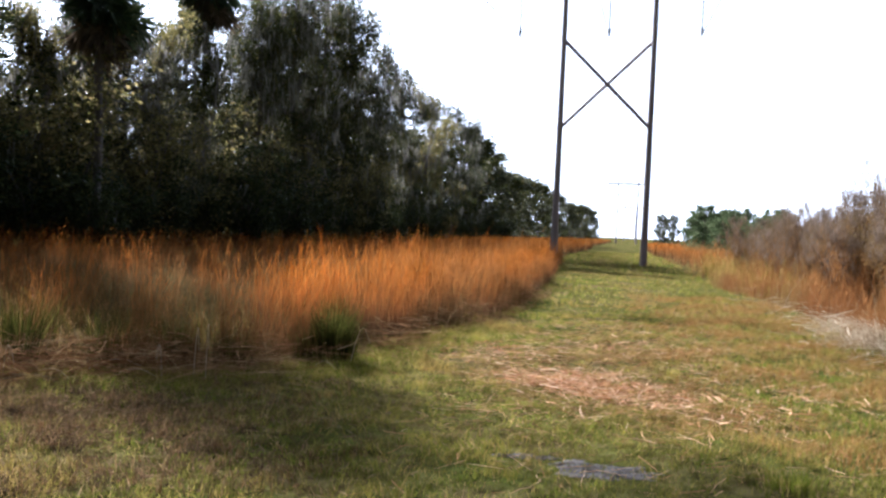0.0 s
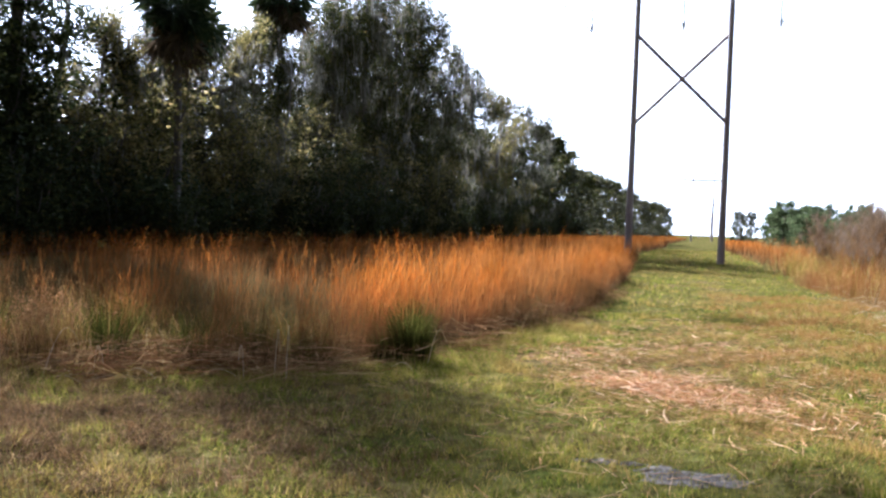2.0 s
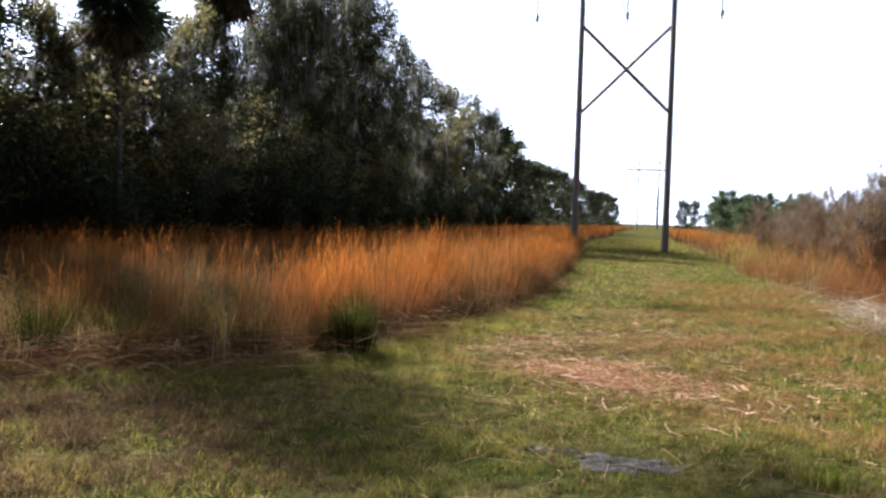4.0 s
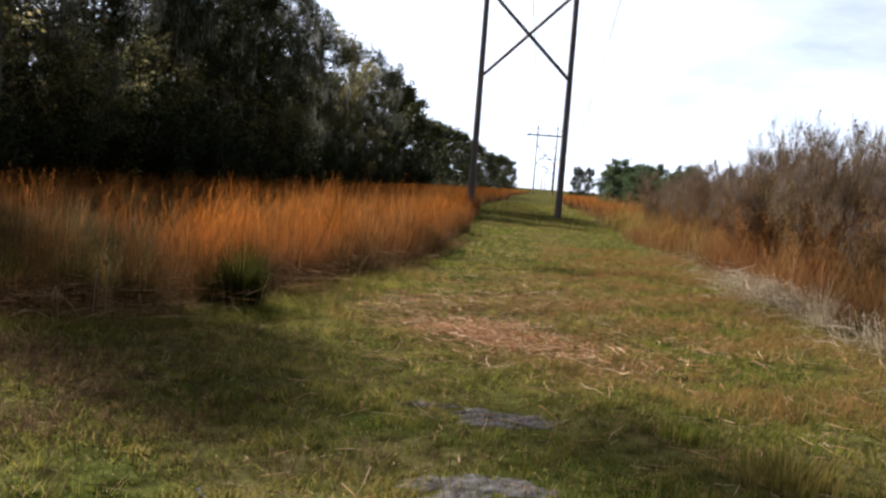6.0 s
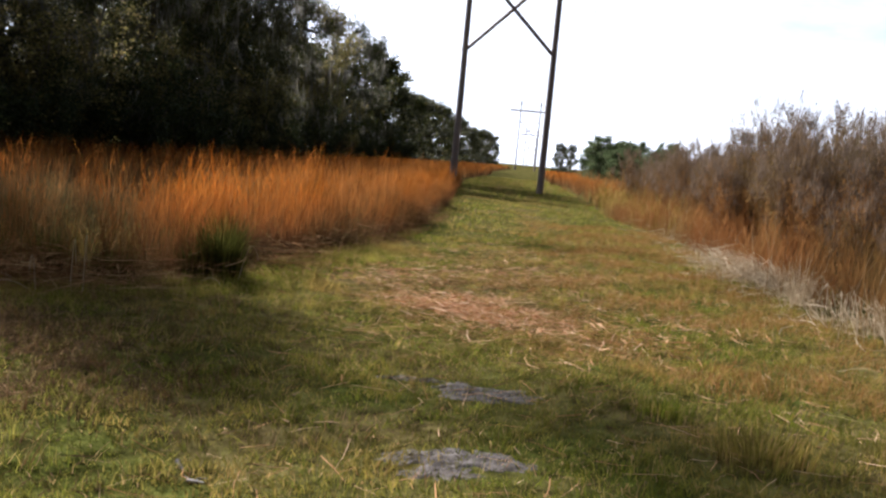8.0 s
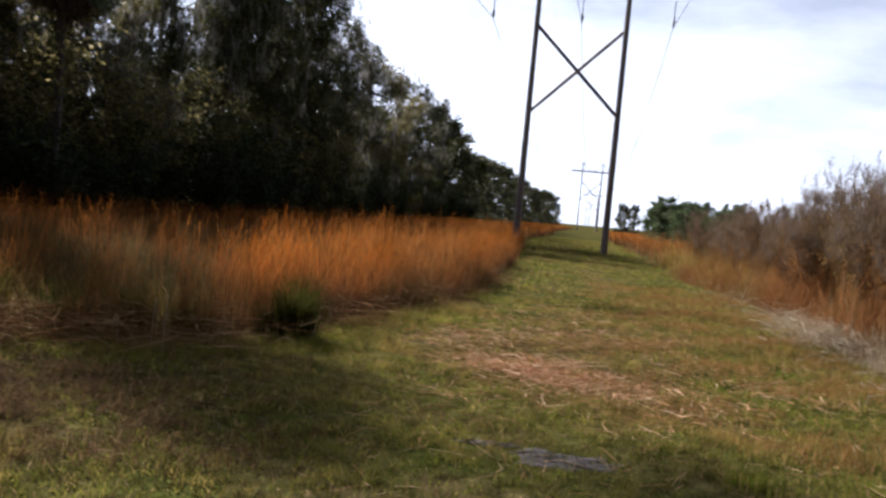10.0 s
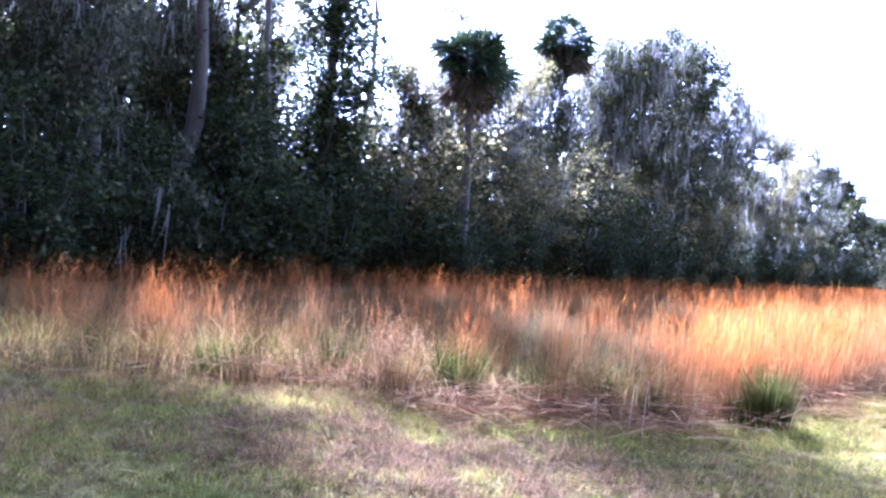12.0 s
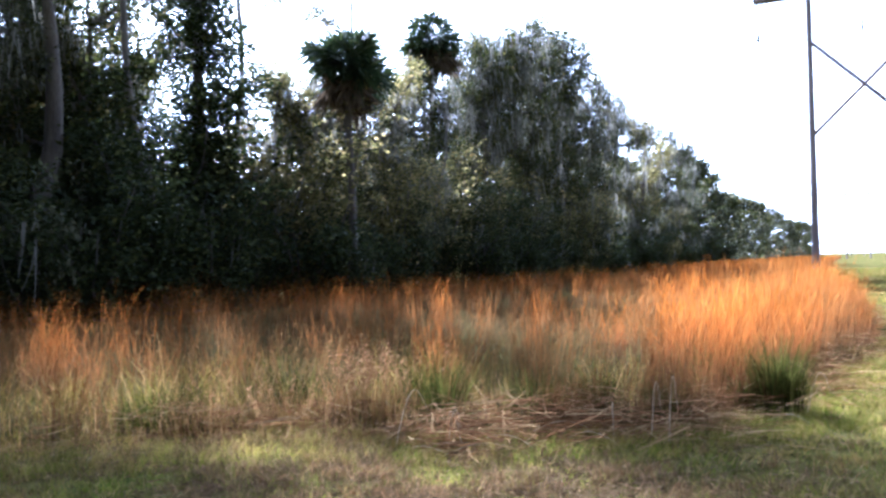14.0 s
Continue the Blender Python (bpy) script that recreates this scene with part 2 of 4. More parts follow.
GLASS_DISC = rough_solid("porcelain", [(0.3, (0.16, 0.12, 0.10)), (0.7, (0.30, 0.26, 0.24))], 5.0, None, 0.25, 0.0)


# ---- mesh helpers ----
rng = np.random.default_rng(7)


def raw_mesh(name, verts, faces, mats):
    """A mesh from arrays of corners and of quads or triangles."""
    me = bpy.data.meshes.new(name)
    verts = np.asarray(verts, dtype=np.float32)
    faces = np.asarray(faces, dtype=np.int32)
    k = faces.shape[1]
    me.vertices.add(len(verts))
    me.vertices.foreach_set("co", verts.ravel())
    me.loops.add(faces.size)
    me.loops.foreach_set("vertex_index", faces.ravel())
    me.polygons.add(len(faces))
    me.polygons.foreach_set("loop_start", np.arange(0, faces.size, k, dtype=np.int32))
    me.update(calc_edges=True)
    for m in mats if isinstance(mats, (list, tuple)) else [mats]:
        me.materials.append(m)
    return me


def part(name, me, parent, label="", m=None):
    ob = new(name, me)
    ob.parent = parent
    if m is not None:
        ob.matrix_basis = m
    if label:
        tagged(ob, label)
    return ob


def strips(roots, height, width, lean, droop=0.0, segs=3, tip=0.15):
    """Blades: a tapering strip from each root, leaning along lean and bending over. Returns corners and quads."""
    n = len(roots)
    turn = rng.uniform(0, np.pi, n)
    side = np.stack([np.cos(turn), np.sin(turn), np.zeros(n)], 1)
    t = np.linspace(0, 1, segs + 1)
    lean3 = np.concatenate([lean, np.zeros((n, 1))], 1)
    v = np.empty((n, segs + 1, 2, 3))
    for i, s in enumerate(t):
        c = roots + lean3 * (s ** 1.6) * np.asarray(height)[:, None]
        c = c + np.array([0, 0, 1.0]) * (np.asarray(height) * (s - np.asarray(droop) * s ** 3))[:, None]
        w = np.asarray(width) * (1 - (1 - tip) * s)
        v[:, i, 0], v[:, i, 1] = c - side * w[:, None] / 2, c + side * w[:, None] / 2
    base = (np.arange(n) * (segs + 1) * 2)[:, None]
    q = np.concatenate([np.array([[2 * i, 2 * i + 1, 2 * i + 3, 2 * i + 2]]) for i in range(segs)], 0)
    f = (base[:, :, None] + q[None].reshape(1, segs, 4)).reshape(-1, 4)
    return v.reshape(-1, 3), f


def lying(centres, length, width, lift):
    """Straws lying on the ground at all angles."""
    n = len(centres)
    a = rng.uniform(0, 2 * np.pi, n)
    d = np.stack([np.cos(a), np.sin(a), rng.normal(0, 0.16, n)], 1) * (length / 2)[:, None]
    s = np.stack([-np.sin(a), np.cos(a), rng.normal(0, 0.6, n)], 1) * (width / 2)[:, None]
    up = np.stack([np.zeros(n), np.zeros(n), lift], 1)
    bow = np.stack([-np.sin(a), np.cos(a), rng.uniform(0.1, 0.5, n)], 1) * (length * rng.normal(0, 0.07, n))[:, None]
    c = centres + up
    v = np.stack([c - d - s, c - d + s, c + bow - s, c + bow + s, c + d - s * 0.5, c + d + s * 0.5], 1)
    b = (np.arange(n) * 6)[:, None]
    f = np.concatenate([b + np.array([[0, 1, 3, 2]]), b + np.array([[2, 3, 5, 4]])], 0)
    return v.reshape(-1, 3), f


def leaves(centres, size, flat=0.5):
    """A pointed leaf at each centre, turned at random."""
    n = len(centres)
    d = rng.normal(0, 1, (n, 3))
    d[:, 2] *= flat
    d /= np.linalg.norm(d, axis=1, keepdims=True)
    s = np.cross(d, rng.normal(0, 1, (n, 3)))
    s /= np.linalg.norm(s, axis=1, keepdims=True) + 1e-9
    L = np.asarray(size)[:, None]
    v = np.stack([centres - d * L * 0.5, centres + s * L * 0.24, centres + d * L * 0.5, centres - s * L * 0.24], 1)
    f = (np.arange(n) * 4)[:, None] + np.array([[0, 1, 2, 3]])
    return v.reshape(-1, 3), f


def tube(points, radii, sides=8):
    """A tapering tube along points."""
    p = np.asarray(points, float)
    n = len(p)
    t = np.gradient(p, axis=0)
    t /= np.linalg.norm(t, axis=1, keepdims=True) + 1e-9
    ref = np.where(np.abs(t[:, 2:3]) > 0.9, np.array([[1.0, 0, 0]]), np.array([[0, 0, 1.0]]))
    u = np.cross(t, ref)
    u /= np.linalg.norm(u, axis=1, keepdims=True) + 1e-9
    w = np.cross(t, u)
    a = np.arange(sides) / sides * 2 * np.pi
    r = np.asarray(radii, float)[:, None, None]
    v = p[:, None] + r * (np.cos(a)[None, :, None] * u[:, None] + np.sin(a)[None, :, None] * w[:, None])
    i, j = np.meshgrid(np.arange(n - 1), np.arange(sides), indexing="ij")
    f = np.stack([i * sides + j, i * sides + (j + 1) % sides, (i + 1) * sides + (j + 1) % sides, (i + 1) * sides + j], -1).reshape(-1, 4)
    return v.reshape(-1, 3), f


def joined(pieces):
    vs, fs, k = [], [], 0
    for v, f in pieces:
        vs.append(v)
        fs.append(f + k)
        k += len(v)
    return np.concatenate(vs), np.concatenate(fs)


def smooth(me):
    me.polygons.foreach_set("use_smooth", np.ones(len(me.polygons), dtype=bool))
    return me


# ---- ground ----
def swell(x, y):
    """Height of the ground: gentle unevenness of the turf."""
    x, y = np.asarray(x, float), np.asarray(y, float)
    near = np.exp(-((x / 40) ** 2 + ((y - 10) / 60) ** 2))
    return near * (0.025 * np.sin(1.3 * x + 0.7 * y) * np.sin(0.9 * y - 0.6 * x + 1) + 0.018 * np.sin(2.9 * x - 1.1 * y) * np.sin(2.3 * y + 0.5 * x) + 0.010 * np.sin(6.1 * x + 2) * np.sin(5.3 * y))


def ground():
    far = np.array([60, 90, 140, 220, 350, 600, 1000, 1700, 2600.0])
    xs = np.concatenate([-far[::-1], np.arange(-50, -14, 2.0), np.arange(-14, 12, 0.2), np.arange(12, 51, 2.0), far])
    ys = np.concatenate([-far[::-1], np.arange(-50, -2, 3.0), np.arange(-2, 30, 0.2), np.arange(30, 61, 1.5), far[1:]])
    X, Y = np.meshgrid(xs, ys)
    Z = swell(X, Y)
    v = np.stack([X, Y, Z], -1).reshape(-1, 3)
    nx = len(xs)
    i, j = np.meshgrid(np.arange(len(ys) - 1), np.arange(nx - 1), indexing="ij")
    f = np.stack([i * nx + j, i * nx + j + 1, (i + 1) * nx + j + 1, (i + 1) * nx + j], -1).reshape(-1, 4)
    tagged(new("ground", smooth(raw_mesh("ground", v, f, TURF))), "mown grass track of green turf and tan thatch", "ground", kind="structure")


ground()

# edges of the tall growth: right edge of the field by y, front edge by x; left edge of the right-hand brush by y
EDGE_Y = [9.0, 10.6, 11.3, 12.2, 14.0, 16.5, 20.0, 26.0, 30.0, 38.0, 53.0, 80.0]
EDGE_X = [-3.6, -2.9, -2.3, -2.6, -2.1, -1.55, -1.45, -1.55, -1.75, -2.4, -3.3, -4.5]
FRONT_X = [-16.0, -12.0, -8.2, -6.5, -5.3, -4.4, -3.3, -2.4]
FRONT_Y = [4.5, 5.6, 7.6, 8.7, 9.2, 9.6, 10.1, 11.0]
RIGHT_Y = [2.0, 8.0, 11.0, 15.5, 25.0, 37.0, 60.0, 120.0]
RIGHT_X = [4.6, 4.4, 4.2, 3.9, 3.8, 3.1, 2.6, 2.4]


def field_depth(x, y):
    """How far inside the left field a place lies, in metres; negative outside."""
    return np.minimum(np.interp(y, EDGE_Y, EDGE_X) - x, (y - np.interp(x, FRONT_X, FRONT_Y)) * 0.85)


def brush_depth(x, y):
    return x - np.interp(y, RIGHT_Y, RIGHT_X)


def scatter(n, x0, x1, y0, y1):
    return rng.uniform(x0, x1, n), rng.uniform(y0, y1, n)


def wave(x, y, k, s):
    """Smooth chance from 0 to 1 over the plan, for patches and clumps."""
    v = np.sin(k * x + s) * np.sin(1.17 * k * y + 2 * s) + 0.6 * np.sin(2.3 * k * x - 1.9 * k * y + s * 3) + 0.4 * np.sin(4.1 * k * y + 3.3 * k * x + s)
    return np.clip(0.5 + v / 3.2, 0, 1)


def on_ground(x, y, dz=0.0):
    return np.stack([x, y, swell(x, y) + dz], 1)


def stuff(name, pieces, mat, label, category):
    v, f = joined(pieces)
    return tagged(new(name, raw_mesh(name, v, f, mat)), label, category, kind="stuff")


def rich(x, y):
    """Where the orange grass stands thick: 1 towards the track's bend and in clumps elsewhere."""
    gap = np.exp(-(((x + 6.0) / 1.7) ** 2 + ((y - 12.6) / 4.2) ** 2) ** 1.5)
    full = np.clip((x + 5.2) / 2.4, 0, 1) * np.clip((y - 10.4) / 2.2, 0, 1) + 1.25 * (wave(x, y, 1.15, 0.7) - 0.38)
    return np.clip(full * (1 - 0.8 * gap), 0.05, 1)


def flattened(x, y):
    """Where the front of the field has been pressed down."""
    return np.exp(-(((x + 4.2) / 1.0) ** 2 + ((y - 9.9) / 0.75) ** 2) ** 2)


def bunches(x, y, tall, m, segs=3, wide=1.0, sway=0.11, spread=(0.05, 0.13), wisps=1.0):
    """Clumps of bunch grass: each a spray of m stems with its own height, lean and thickness."""
    n = len(x)
    lean0 = rng.normal(0, sway, (n, 2)) + np.array([0.06, -0.03])
    cx, cy, h, sz = (np.repeat(q, m) for q in (x, y, tall, rng.uniform(*spread, n)))
    off = rng.normal(0, 1, (n * m, 2))
    base = np.stack([cx, cy], 1) + off * sz[:, None]
    h = h * rng.uniform(0.4, 1.08, n * m)
    lean = np.repeat(lean0, m, 0) + off * 0.08 + rng.normal(0, 0.055, (n * m, 2))
    root = on_ground(base[:, 0], base[:, 1])
    out = [strips(root, h, rng.uniform(0.0035, 0.0075, n * m) * wide, lean, rng.uniform(0, 0.26, n * m), segs)]
    for lo, hi, share in ((0.3, 0.6, 0.45), (0.55, 0.92, 0.8)):
        k = rng.random(n * m) < share * wisps
        q = k.sum()
        s = rng.uniform(lo, hi, q)
        top = root[k] + np.concatenate([lean[k] * (h[k] * s ** 1.6)[:, None], (h[k] * s * 0.95)[:, None]], 1)
        out.append(strips(top, h[k] * rng.uniform(0.08, 0.26, q), rng.uniform(0.004, 0.008, q) * wide, rng.normal(0, 0.3, (q, 2)) + np.array([0.08, 0]), 0.1, 1))
    return out


def sedge_field():
    pieces = []
    for n, m, x0, x1, y0, y1, d0, d1, segs in ((3600, 50, -14, -1, 5, 30, 0.12, 1.7, 3), (3600, 38, -16, -1, 5, 34, 1.7, 5, 3), (3000, 20, -20.5, -1, 5, 60, 5, 60, 2), (700, 30, -5, -1, 28, 56, 0, 5, 2)):
        x, y = scatter(n, x0, x1, y0, y1)
        d = field_depth(x, y)
        r = rich(x, y)
        low = np.clip((-3.6 - x) / 1.5, 0, 1) * np.clip((1.8 - d) / 0.8, 0, 1)
        keep = (d > d0) & (d < d1) & (rng.random(n) < np.where(d < 5, 0.10 + 0.9 * r, 0.55 + 0.35 * r) * (1 - 0.9 * low))
        x, y, d, r = x[keep], y[keep], d[keep], r[keep]
        tall = (0.74 + 0.42 * wave(x, y, 1.3, 2.0) + 0.22 * r) * rng.uniform(0.55, 1.22, len(x)) * np.clip(0.6 + d / 1.4, 0.6, 1)
        pieces += bunches(x, y, tall, m, segs, 1.0 if segs > 2 else 1.7, wisps=1.0 if segs > 2 else 0.5)
    x, y = scatter(9000, -17, -1, 5, 30)
    d = field_depth(x, y)
    keep = (d > 0.3) & (rng.random(9000) < 0.75 * (1 - 0.5 * flattened(x, y)))
    x, y = x[keep], y[keep]
    low = bunches(x, y, rng.uniform(0.25, 0.62, len(x)), 9, 2, 2.0, 0.3, (0.08, 0.2), 0.25)
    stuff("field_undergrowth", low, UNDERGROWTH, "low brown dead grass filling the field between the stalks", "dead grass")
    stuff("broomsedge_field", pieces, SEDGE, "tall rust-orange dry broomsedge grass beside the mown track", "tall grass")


def far_sedge():
    pieces = []
    for n, x0, x1, y0, y1 in ((9000, -16, -4, 56, 110), (7000, -18, -5, 110, 240), (2600, 3.5, 10, 38, 75), (6000, 2.4, 9, 75, 140)):
        x, y = scatter(n, x0, x1, y0, y1)
        keep = rng.random(n) < 0.2 + 0.8 * wave(x, y, 0.35, 1.5)
        x, y = x[keep], y[keep]
        n = len(x)
        pieces.append(strips(on_ground(x, y), rng.uniform(0.6, 1.2, n), np.where(y < 76, 0.03, 0.06), rng.normal(0, 0.15, (n, 2)), 0.05, 2))
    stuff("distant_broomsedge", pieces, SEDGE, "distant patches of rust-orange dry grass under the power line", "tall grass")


def field_fringe():
    """Low yellow-green grass and grey weeds along the front of the field."""
    pieces, weeds = [], []
    n = 90000
    x, y = scatter(n, -13, -1.2, 4.5, 20)
    d = field_depth(x, y)
    keep = (d > -0.35) & (d < 2.2) & (rng.random(n) < np.clip((-3.2 - x) / 2, 0.12, 1) * (0.2 + 0.8 * wave(x, y, 2.4, 4.0)) * (1 - 0.4 * flattened(x, y)))
    x, y, d = x[keep], y[keep], d[keep]
    n = len(x)
    h = rng.uniform(0.10, 0.36, n) * np.where(x < -5.4, 1.35, 1.0) * np.clip(0.5 + d, 0.35, 1.4) * (0.6 + 0.8 * wave(x, y, 1.7, 1.2))
    pieces.append(strips(on_ground(x, y, -0.01), h, rng.uniform(0.005, 0.011, n), rng.normal(0, 0.42, (n, 2)), rng.uniform(0, 0.4, n), 3))
    stuff("fringe_grass", pieces, FRINGE, "low yellow-green grass along the field's front", "grass")
    n = 10000
    x, y = scatter(n, -13, -1.5, 5, 22)
    d = field_depth(x, y)
    keep = (d > 0.1) & (d < 4.5) & (rng.random(n) < np.clip((-2.4 - x) / 2.5, 0.1, 1) * (0.15 + 0.85 * wave(x, y, 2.0, 5.0)) * (1 - 0.4 * flattened(x, y)))
    x, y, d = x[keep], y[keep], d[keep]
    n = len(x)
    h = rng.uniform(0.3, 0.95, n)
    lean = rng.normal(0, 0.22, (n, 2))
    weeds.append(strips(on_ground(x, y), h, rng.uniform(0.005, 0.009, n), lean, 0.05, 3))
    for i in range(7):
        s = rng.uniform(0.3, 1.0, n)
        c = on_ground(x, y) + np.concatenate([lean * (h * s ** 1.6)[:, None], (h * s * 0.95)[:, None]], 1) + rng.normal(0, 0.03, (n, 3))
        weeds.append(leaves(c, rng.uniform(0.015, 0.042, n), 0.8))
    stuff("dead_weeds", weeds, WEED, "grey-brown dead weeds standing in the field's front", "weeds")


sedge_field()
far_sedge()
field_fringe()


def worn(x, y):
    """Where the turf is worn to grey-brown thatch: in front of the field, broken by green."""
    k = np.exp(-(((x + 4.3 + 0.3 * (y - 8)) / 2.7) ** 2 + ((y - 7.6) / 1.5) ** 2) ** 2)
    return k * np.clip(1.9 * wave(x, y, 1.9, 0.9) - 0.2, 0, 0.85)


def mown(x, y):
    """The tan stretch of the track where mown straw lies."""
    return np.exp(-(((x - 0.5 - 0.05 * (y - 11)) / 1.5) ** 2 + ((y - 12.5) / 3.6) ** 2) ** 2) * np.clip(0.2 + 1.4 * wave(x, y, 2.2, 3.3), 0, 1)


def lawn():
    pieces = []
    for n, x0, x1, y0, y1, s in ((170000, -10, 5, 4.4, 12, 1.0), (80000, -4, 5, 12, 20, 1.3), (40000, -3, 5, 20, 42, 2.0), (22000, -4, 4, 42, 90, 4.0), (36000, -6, 5, -2, 4.4, 1.4)):
        x, y = scatter(n, x0, x1, y0, y1)
        bare = np.zeros(n)
        for cx, cy, a, b in SAND_SPOTS:
            bare = np.maximum(bare, np.exp(-(((x - cx) / a) ** 2 + ((y - cy) / b) ** 2) ** 1.5))
        clump = wave(x, y, 4.3, 0.4) * wave(x, y, 1.6, 3.1) ** 0.5
        keep = (field_depth(x, y) < 0.35) & (brush_depth(x, y) < 0.5) & (rng.random(n) < (0.05 + 1.5 * clump ** 1.3) * (1 - 0.7 * bare))
        keep &= rng.random(n) < 1 - 0.75 * wave(x, y, 1.1, 0.9) * np.clip((-0.9 - x) / 1.6, 0, 1) * np.clip((y - 7.0) / 0.8, 0, 1) * (y < 10.5)
        keep &= (rng.random(n) < 1 - 0.85 * worn(x, y)) & (rng.random(n) < 1 - 0.6 * mown(x, y))
        x, y, clump = x[keep], y[keep], clump[keep]
        n = len(x)
        h = rng.uniform(0.02, 0.07, n) * (0.4 + 1.7 * clump) * s ** 0.5
        pieces.append(strips(on_ground(x, y, -0.004), h, rng.uniform(0.006, 0.011, n) * s, rng.normal(0, 0.6, (n, 2)), rng.uniform(0, 0.3, n), 2))
    n = 140000
    x, y = scatter(n, -7.5, 3.8, 4.5, 10.8)
    sparse = np.zeros(n)
    for cx, cy, a, b in SAND_SPOTS:
        sparse = np.maximum(sparse, np.exp(-(((x - cx) / a) ** 2 + ((y - cy) / b) ** 2) ** 1.5))
    keep = (field_depth(x, y) < 0.1) & (rng.random(n) < (0.25 + 0.75 * wave(x, y, 5.5, 1.3)) * (1 - 0.95 * sparse) * (1 - 0.8 * worn(x, y)))
    x, y = x[keep], y[keep]
    n = len(x)
    stuff("matted_turf", [strips(on_ground(x, y, -0.003), rng.uniform(0.02, 0.06, n) * (0.5 + wave(x, y, 3.0, 2.1)), rng.uniform(0.004, 0.008, n), rng.normal(0, 0.9, (n, 2)), rng.uniform(0, 0.3, n), 2)], SHORT_TURF, "short matted green turf of the mown track", "grass")
    stuff("lawn_grass", pieces, LAWN, "short patchy green and straw-coloured turf grass", "grass")


def scruff():
    """Small clumps that stand proud of the turf: green ones all over, brown ones towards the field."""
    green, brown = [], []
    x, y = scatter(8000, -9, 4.4, 4.8, 16)
    keep = (field_depth(x, y) < 0.2) & (brush_depth(x, y) < 0.5) & (rng.random(8000) < 0.2 + 0.8 * wave(x, y, 2.1, 5.2))
    x, y = x[keep], y[keep]
    green += bunches(x, y, rng.uniform(0.04, 0.12, len(x)) * (0.5 + wave(x, y, 3.1, 1.7)), 14, 2, 0.85, 0.35, (0.02, 0.08), 0.0)
    x, y = scatter(4200, -9.5, 2.5, 5.0, 11)
    keep = (field_depth(x, y) < 0.3) & (rng.random(4200) < wave(x, y, 1.5, 0.9) * np.clip((-0.4 - x) / 2.5, 0.05, 1))
    x, y = x[keep], y[keep]
    u, w = scatter(17000, -8, 1, 6, 10)
    k = (field_depth(u, w) < 0.2) & (rng.random(17000) < worn(u, w) * wave(u, w, 5.0, 2.2) * 0.9)
    x, y = np.concatenate([x, u[k]]), np.concatenate([y, w[k]])
    # part of the dead clumps take a paler tan, which paints highlights into the turf
    pale = rng.random(len(x)) < 0.4
    brown += bunches(x[~pale], y[~pale], rng.uniform(0.05, 0.18, (~pale).sum()), 14, 2, 0.9, 0.5, (0.03, 0.10), 0.0)
    stuff("highlight_turf_clumps", bunches(x[pale], y[pale], rng.uniform(0.05, 0.16, pale.sum()), 12, 2, 1.1, 0.6, (0.02, 0.07), 0.0), STUBBLE, "small tan dead grass clumps in the turf, coloured paler as highlights", "dead grass")
    x, y = scatter(9000, -8, -0.6, 7, 16)
    d = field_depth(x, y)
    k = (d > -1.0) & (d < -0.05) & (rng.random(9000) < 0.25 + 0.75 * wave(x, y, 1.9, 2.6))
    x, y = x[k], y[k]
    green += bunches(x, y, rng.uniform(0.08, 0.19, len(x)), 14, 2, 1.1, 0.35, (0.03, 0.09), 0.0)
    x, y = scatter(6000, 0.4, 4.4, 8.5, 26)
    k = (brush_depth(x, y) < 0.6) & (rng.random(6000) < 0.9 * wave(x, y, 1.6, 0.2) ** 1.5 * np.clip((x - 0.4) / 1.8, 0, 1))
    x, y = x[k], y[k]
    stuff("rusty_turf", bunches(x, y, rng.uniform(0.06, 0.2, len(x)), 16, 2, 1.0, 0.4, (0.05, 0.14), 0.0), RUSTY, "low rusty-brown grass in patches on the turf", "grass")
    stuff("turf_clumps", green, LAWN, "small green grass clumps standing out of the turf", "grass")
    stuff("dead_turf_clumps", brown, THATCH, "small grey-brown dead grass clumps in the turf", "dead grass")


def edge_tangle():
    """Bent dead stems in a tangle along the foot of the field."""
    pieces = []
    for n, lo, hi, up in ((5000, -0.25, 0.35, 0.06), (5000, 0.0, 0.7, 0.28)):
        x, y = scatter(n * 8, -10, -1, 6, 26)
        d = field_depth(x, y)
        k = (d > lo) & (d < hi)
        x, y = x[k][:n], y[k][:n]
        n = len(x)
        pieces.append(lying(on_ground(x, y), rng.uniform(0.10, 0.45, n), rng.uniform(0.003, 0.007, n), rng.uniform(0.0, 1.0, n) ** 1.5 * up + 0.01))
    stuff("stem_tangle", pieces, LITTER, "tangled bent dead stems along the field's foot", "dead grass")


def straw_at(spots, lift=0.05):
    pieces = []
    for n, cx, cy, a, b, l in spots:
        q = rng.normal(0, 1, (n, 2)) * np.array([a, b]) + np.array([cx, cy])
        pieces.append(lying(on_ground(q[:, 0], q[:, 1]), rng.uniform(0.4, 1.0, n) * l, rng.uniform(0.004, 0.009, n), rng.uniform(0.1, 1.0, n) ** 2 * lift))
    return pieces


SAND_SPOTS = ((0.60, 7.86, 0.42, 0.25), (0.50, 6.52, 0.36, 0.22), (0.12, 8.12, 0.2, 0.07))
lawn()
scruff()
edge_tangle()


